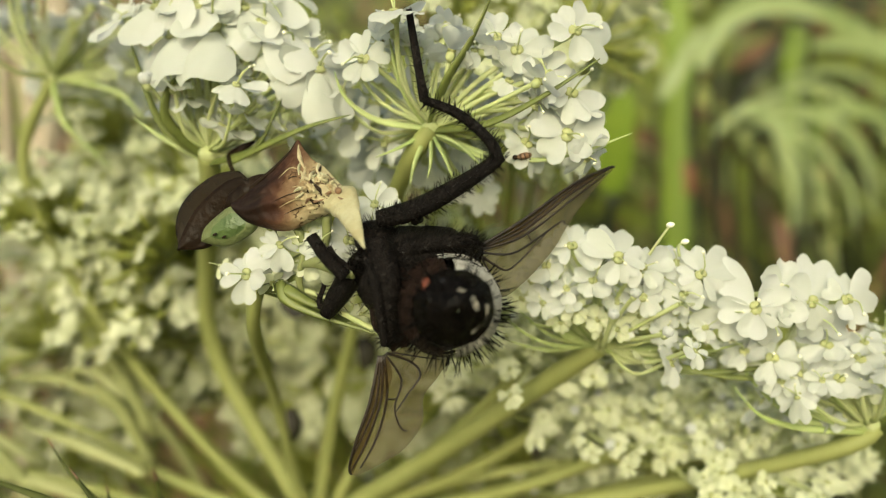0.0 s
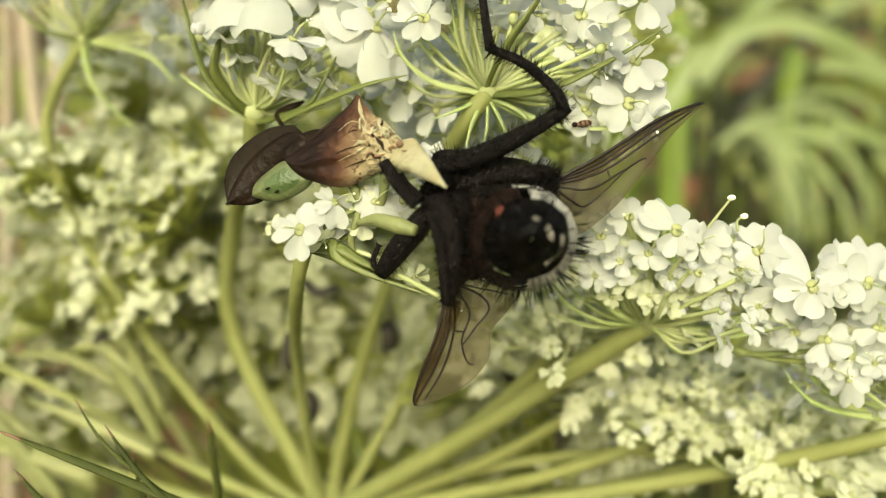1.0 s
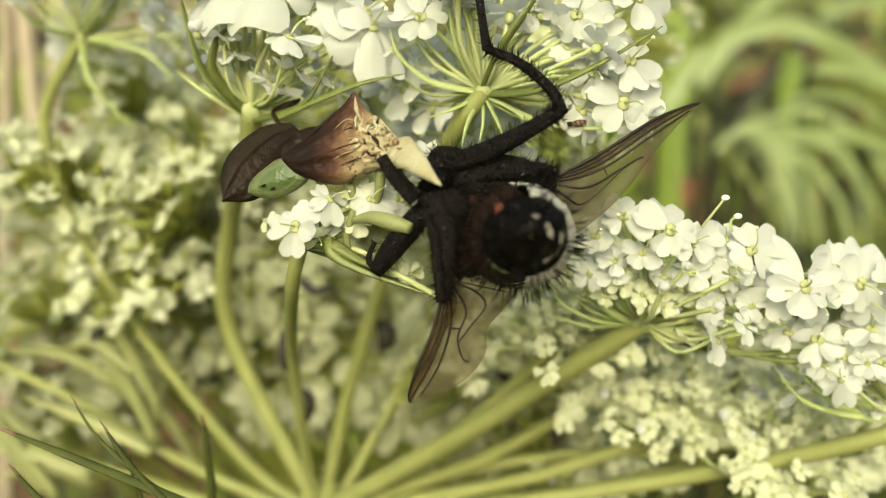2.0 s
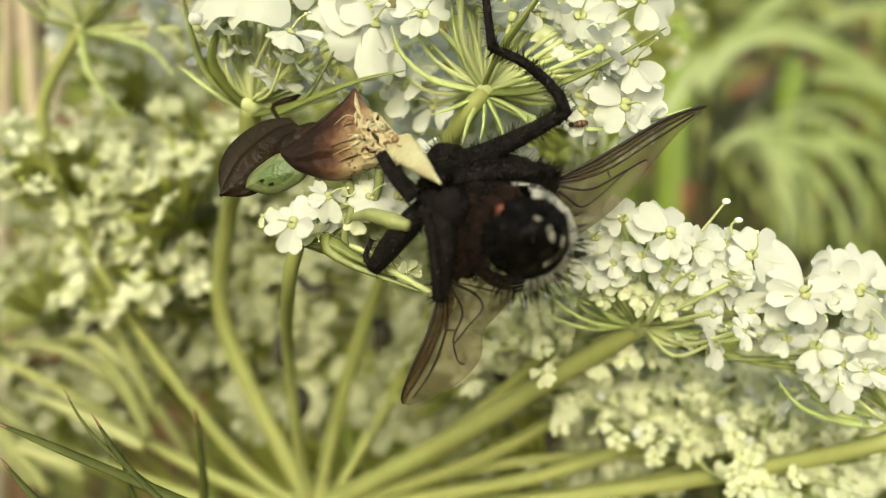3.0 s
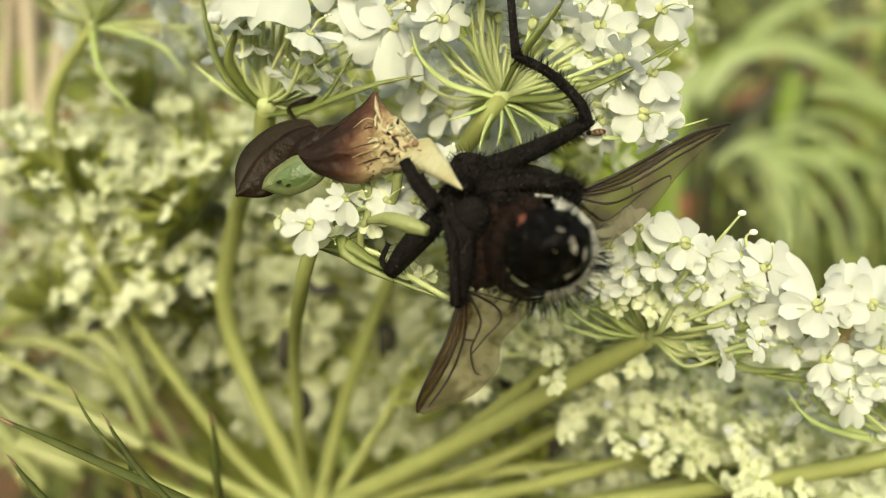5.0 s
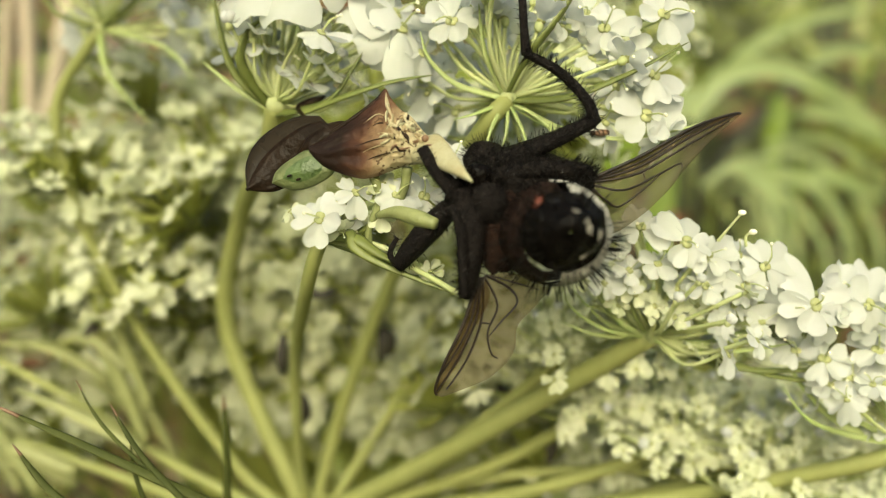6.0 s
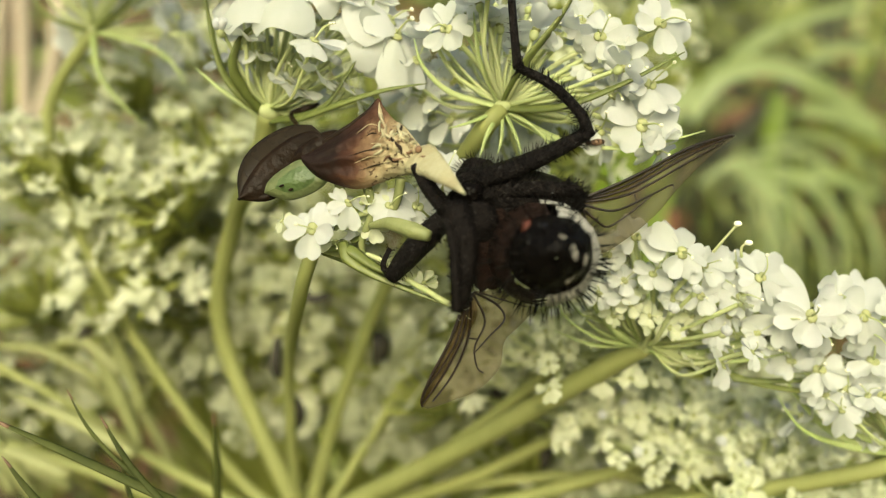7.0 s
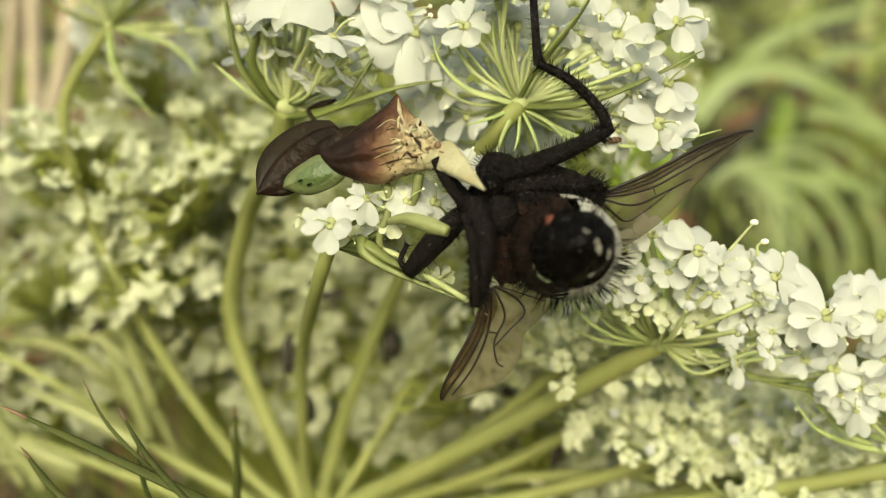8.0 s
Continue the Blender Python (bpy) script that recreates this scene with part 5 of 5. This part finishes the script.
    g.tube([(-0.92, 29.32, 3.72), (-0.72, 29.28, 3.66), (-0.55, 29.26, 3.62)], [0.02, 0.05, 0.015], 6, 4)
    part("mark", g, M_BUGBROWN, hd, origin=NECK)
    # abdomen lobe: green middle inside a paler rim
    rim = spline([(-7.67, 31.60, 2.39), (-7.48, 31.60, 2.92), (-6.73, 31.50, 3.50), (-5.85, 31.40, 3.91), (-5.20, 31.30, 3.56), (-4.84, 31.20, 2.98), (-5.38, 31.30, 2.45), (-6.55, 31.50, 2.07), (-7.67, 31.60, 2.39)], 6)
    mid = Vector((-6.15, 31.40, 2.90))

    def lobe(scale, depth):
        def f(u, v):
            i = v * (len(rim) - 1)
            k = min(int(i), len(rim) - 2)
            e = mid.lerp(rim[k].lerp(rim[k + 1], i - k), scale)
            return mid.lerp(e, math.sin(u * math.pi * 0.5)) + Vector((0, depth * math.cos(u * math.pi * 0.5), 0)) + Vector((0, 0.05 * u * noise.noise((u * 4, math.cos(v * 6.3) * 2, math.sin(v * 6.3) * 2)), 0))
        return f

    g = Geo()
    g.grid(lobe(1.0, -0.42), 10, 49)
    g.grid(lobe(1.0, 0.45), 10, 49)
    ab = part("abdomen", g, M_BUGRIM, bug, "pale green abdomen with a darker green middle", origin=o)
    g = Geo()
    g.grid(lobe(0.86, -0.47), 10, 49)
    part("green_patch", g, M_BUGGREEN, ab, "green patch", origin=o)
    for x, z in ((-6.79, 2.65), (-5.95, 2.82), (-6.40, 2.50)):
        dg = Geo()
        dg.blob(placed((x, 30.97, z), axes((0, -1, 0), (1, 0, 0.4)), (0.12, 0.06, 0.04)), 8, 6)
        part("dot", dg, M_BUGDARK, ab, origin=o)
    outer = spline([(-8.81, 31.80, 2.12), (-8.92, 32.00, 3.22), (-8.54, 32.10, 4.18), (-7.65, 32.00, 4.91), (-6.65, 31.90, 5.34), (-5.64, 31.70, 5.34)], 6)
    inner = spline([(-8.79, 31.90, 2.11), (-7.53, 31.90, 2.07), (-6.56, 31.90, 2.69), (-5.71, 31.80, 3.42), (-5.20, 31.60, 3.94), (-4.68, 31.30, 4.43)], 6)

    def wingcase(u, v):
        i = u * (len(outer) - 1)
        k = min(int(i), len(outer) - 2)
        return outer[k].lerp(outer[k + 1], i - k).lerp(inner[k].lerp(inner[k + 1], i - k), v) + Vector((0, -0.2 * math.sin(v * math.pi) - 0.03 * math.sin(v * 14), 0))

    g = Geo()
    g.grid(wingcase, 24, 14)
    wc = part("wing_case", g, M_BUGWING, bug, "grey-brown folded wing", origin=o)
    md = wc.modifiers.new("thickness", "SOLIDIFY")
    md.thickness = 0.0001
    g = Geo()
    g.grid(lambda u, v: wingcase(u * 0.96, 0.30 + (0.70 - 0.15 * u) * v) + Vector((0, -0.09, 0)), 20, 8)
    dk = part("dark_border", g, M_BUGDARK, wc, "black inner border of the wing", origin=o)
    dk.modifiers.new("thickness", "SOLIDIFY").thickness = 0.00005
    g = Geo()
    g.tube([(-5.70, 31.90, 4.60), (-6.60, 33.60, 5.60), (-7.29, 35.40, 6.44), (-6.64, 35.40, 6.69), (-5.93, 35.40, 7.00)], [0.12, 0.10, 0.12, 0.24, 0.05], 10, 5)
    part("hind_leg", g, M_BUGDARK, bug, "dark brown leg hooked behind a bract", origin=o)
    g = Geo()
    g.tube([(-0.54, 29.20, 0.51), (-1.23, 29.60, 0.75), (-2.18, 30.20, 1.04), (-3.06, 31.00, 0.97)], [0.22, 0.36, 0.28, 0.12], 12, 5)
    part("front_leg", g, M_BUGLEG, bug, "pale green swollen grasping leg", origin=o)
    for pts in ([(-3.42, 31.00, 3.11), (-2.97, 31.20, 1.70), (-3.49, 31.60, 0.27), (-3.29, 32.00, -0.96)], [(-4.40, 31.20, 2.89), (-4.34, 31.60, 1.48), (-4.76, 32.00, 0.52)], [(-1.75, 30.60, 2.95), (-1.95, 30.90, 1.95), (-2.45, 31.30, 0.95)]):
        g = Geo()
        g.tube(pts, [0.22, 0.2, 0.16, 0.1], 8, 5)
        part("leg", g, M_BUGLEG, bug, origin=o)
    return hd, (Vector(NECK) - Vector(o)) * 0.001


build_ground()
build_meadow()
build_hero_grass()
build_dry_bits_and_gaps()
build_clusters()
build_far_umbel()
build_lower_bracts()
build_tiny_insect()
BUG_HEAD, NECK_AT = build_bug()
FLY, HIND, MID, FORE = build_fly()

# seconds, shift (mm), turn (degrees, as an axis times its angle), about PIVOT
FLY_MOVES = [
    (0, (-0.859, -0.376, -1.046), (-5.38, -2.25, 9.22)),
    (0.5, (-0.355, 0.589, -0.418), (-7.02, -0.00, 3.28)),
    (1, (-0.446, -0.162, 0.032), (-1.98, -2.17, 2.34)),
    (1.5, (-0.335, -0.248, 0.080), (-1.75, -2.07, 2.97)),
    (3, (-0.296, -0.831, 0.038), (-1.07, -1.36, 3.52)),
    (3.5, (-0.262, -0.879, 0.102), (-0.73, -1.07, 3.58)),
    (4, (-0.075, -0.554, 0.142), (-0.67, -0.80, 3.28)),
    (4.5, (-0.329, -0.905, -0.202), (-1.84, -0.52, 2.83)),
    (6, (0.091, -0.628, 0.209), (-0.95, -1.57, 0.63)),
    (6.5, (-0.123, -0.502, 0.012), (0.10, -0.79, 0.93)),
    (7, (-0.000, 0.000, -0.001), (-0.00, -0.00, 0.00)),
    (7.5, (0.097, 0.218, 0.003), (0.32, 0.02, 0.21)),
    (8, (0.095, -0.090, 0.063), (0.41, -0.39, 0.25)),
]
LEG_PIVOT = (2.76, 31.00, 10.95)
LEG_MOVES = [
    (0, (-0.319, -0.040, -0.200), (-0.45, -0.64, 1.98)),
    (0.5, (-0.253, -0.077, 0.064), (-0.72, -0.75, 1.80)),
    (1, (-0.270, -0.052, 0.195), (-1.67, 0.10, 0.48)),
    (1.5, (-0.251, -0.068, 0.169), (-1.29, -0.17, 0.98)),
    (3, (-0.106, -0.055, 0.117), (-0.50, -0.04, 0.75)),
    (3.5, (-0.100, -0.044, 0.126), (-0.63, 0.13, 0.41)),
    (4, (-0.061, -0.033, 0.075), (-0.36, -0.13, 0.41)),
    (4.5, (-0.031, 0.037, 0.010), (-0.57, 0.02, -0.83)),
    (6, (0.223, -0.115, 0.181), (1.20, 1.62, 0.75)),
    (6.5, (0.087, -0.020, 0.069), (0.17, 0.27, -0.18)),
    (7, (-0.000, 0.000, -0.001), (0.00, -0.00, 0.00)),
    (7.5, (-0.000, -0.011, -0.001), (0.06, -0.09, 0.22)),
    (8, (0.105, -0.050, 0.048), (0.56, 0.40, 0.43)),
]


def moved(pivot, shift, turn):
    p, v = Vector(pivot) * 0.001, Vector(turn)
    rot = Matrix.Rotation(radians(v.length), 4, v.normalized()) if v.length > 1e-6 else Matrix()
    return Matrix.Translation(ORIGIN + p + Vector(shift) * 0.001) @ rot @ Matrix.Translation(-ORIGIN - p)


def motions():
    rest = Matrix.Translation(ORIGIN + Vector(PIVOT) * 0.001)
    body = [(t, moved(PIVOT, s, w) @ rest) for t, s, w in FLY_MOVES]
    walk(FLY, body)
    walk(HIND, [(t, m.inverted() @ moved(LEG_PIVOT, s, w) @ rest) for (t, m), (_, s, w) in zip(body, LEG_MOVES)])
    walk(BUG_HEAD, [(t, Matrix.Translation(NECK_AT) @ pose(0, 0, 0, 0, a, 0)) for t, a in ((0, 16), (0.25, 7), (0.5, 0), (8, 0))])
    for leg in (MID, FORE):
        walk(leg, [(t, m.inverted() @ rest) for t, m in body])


motions()
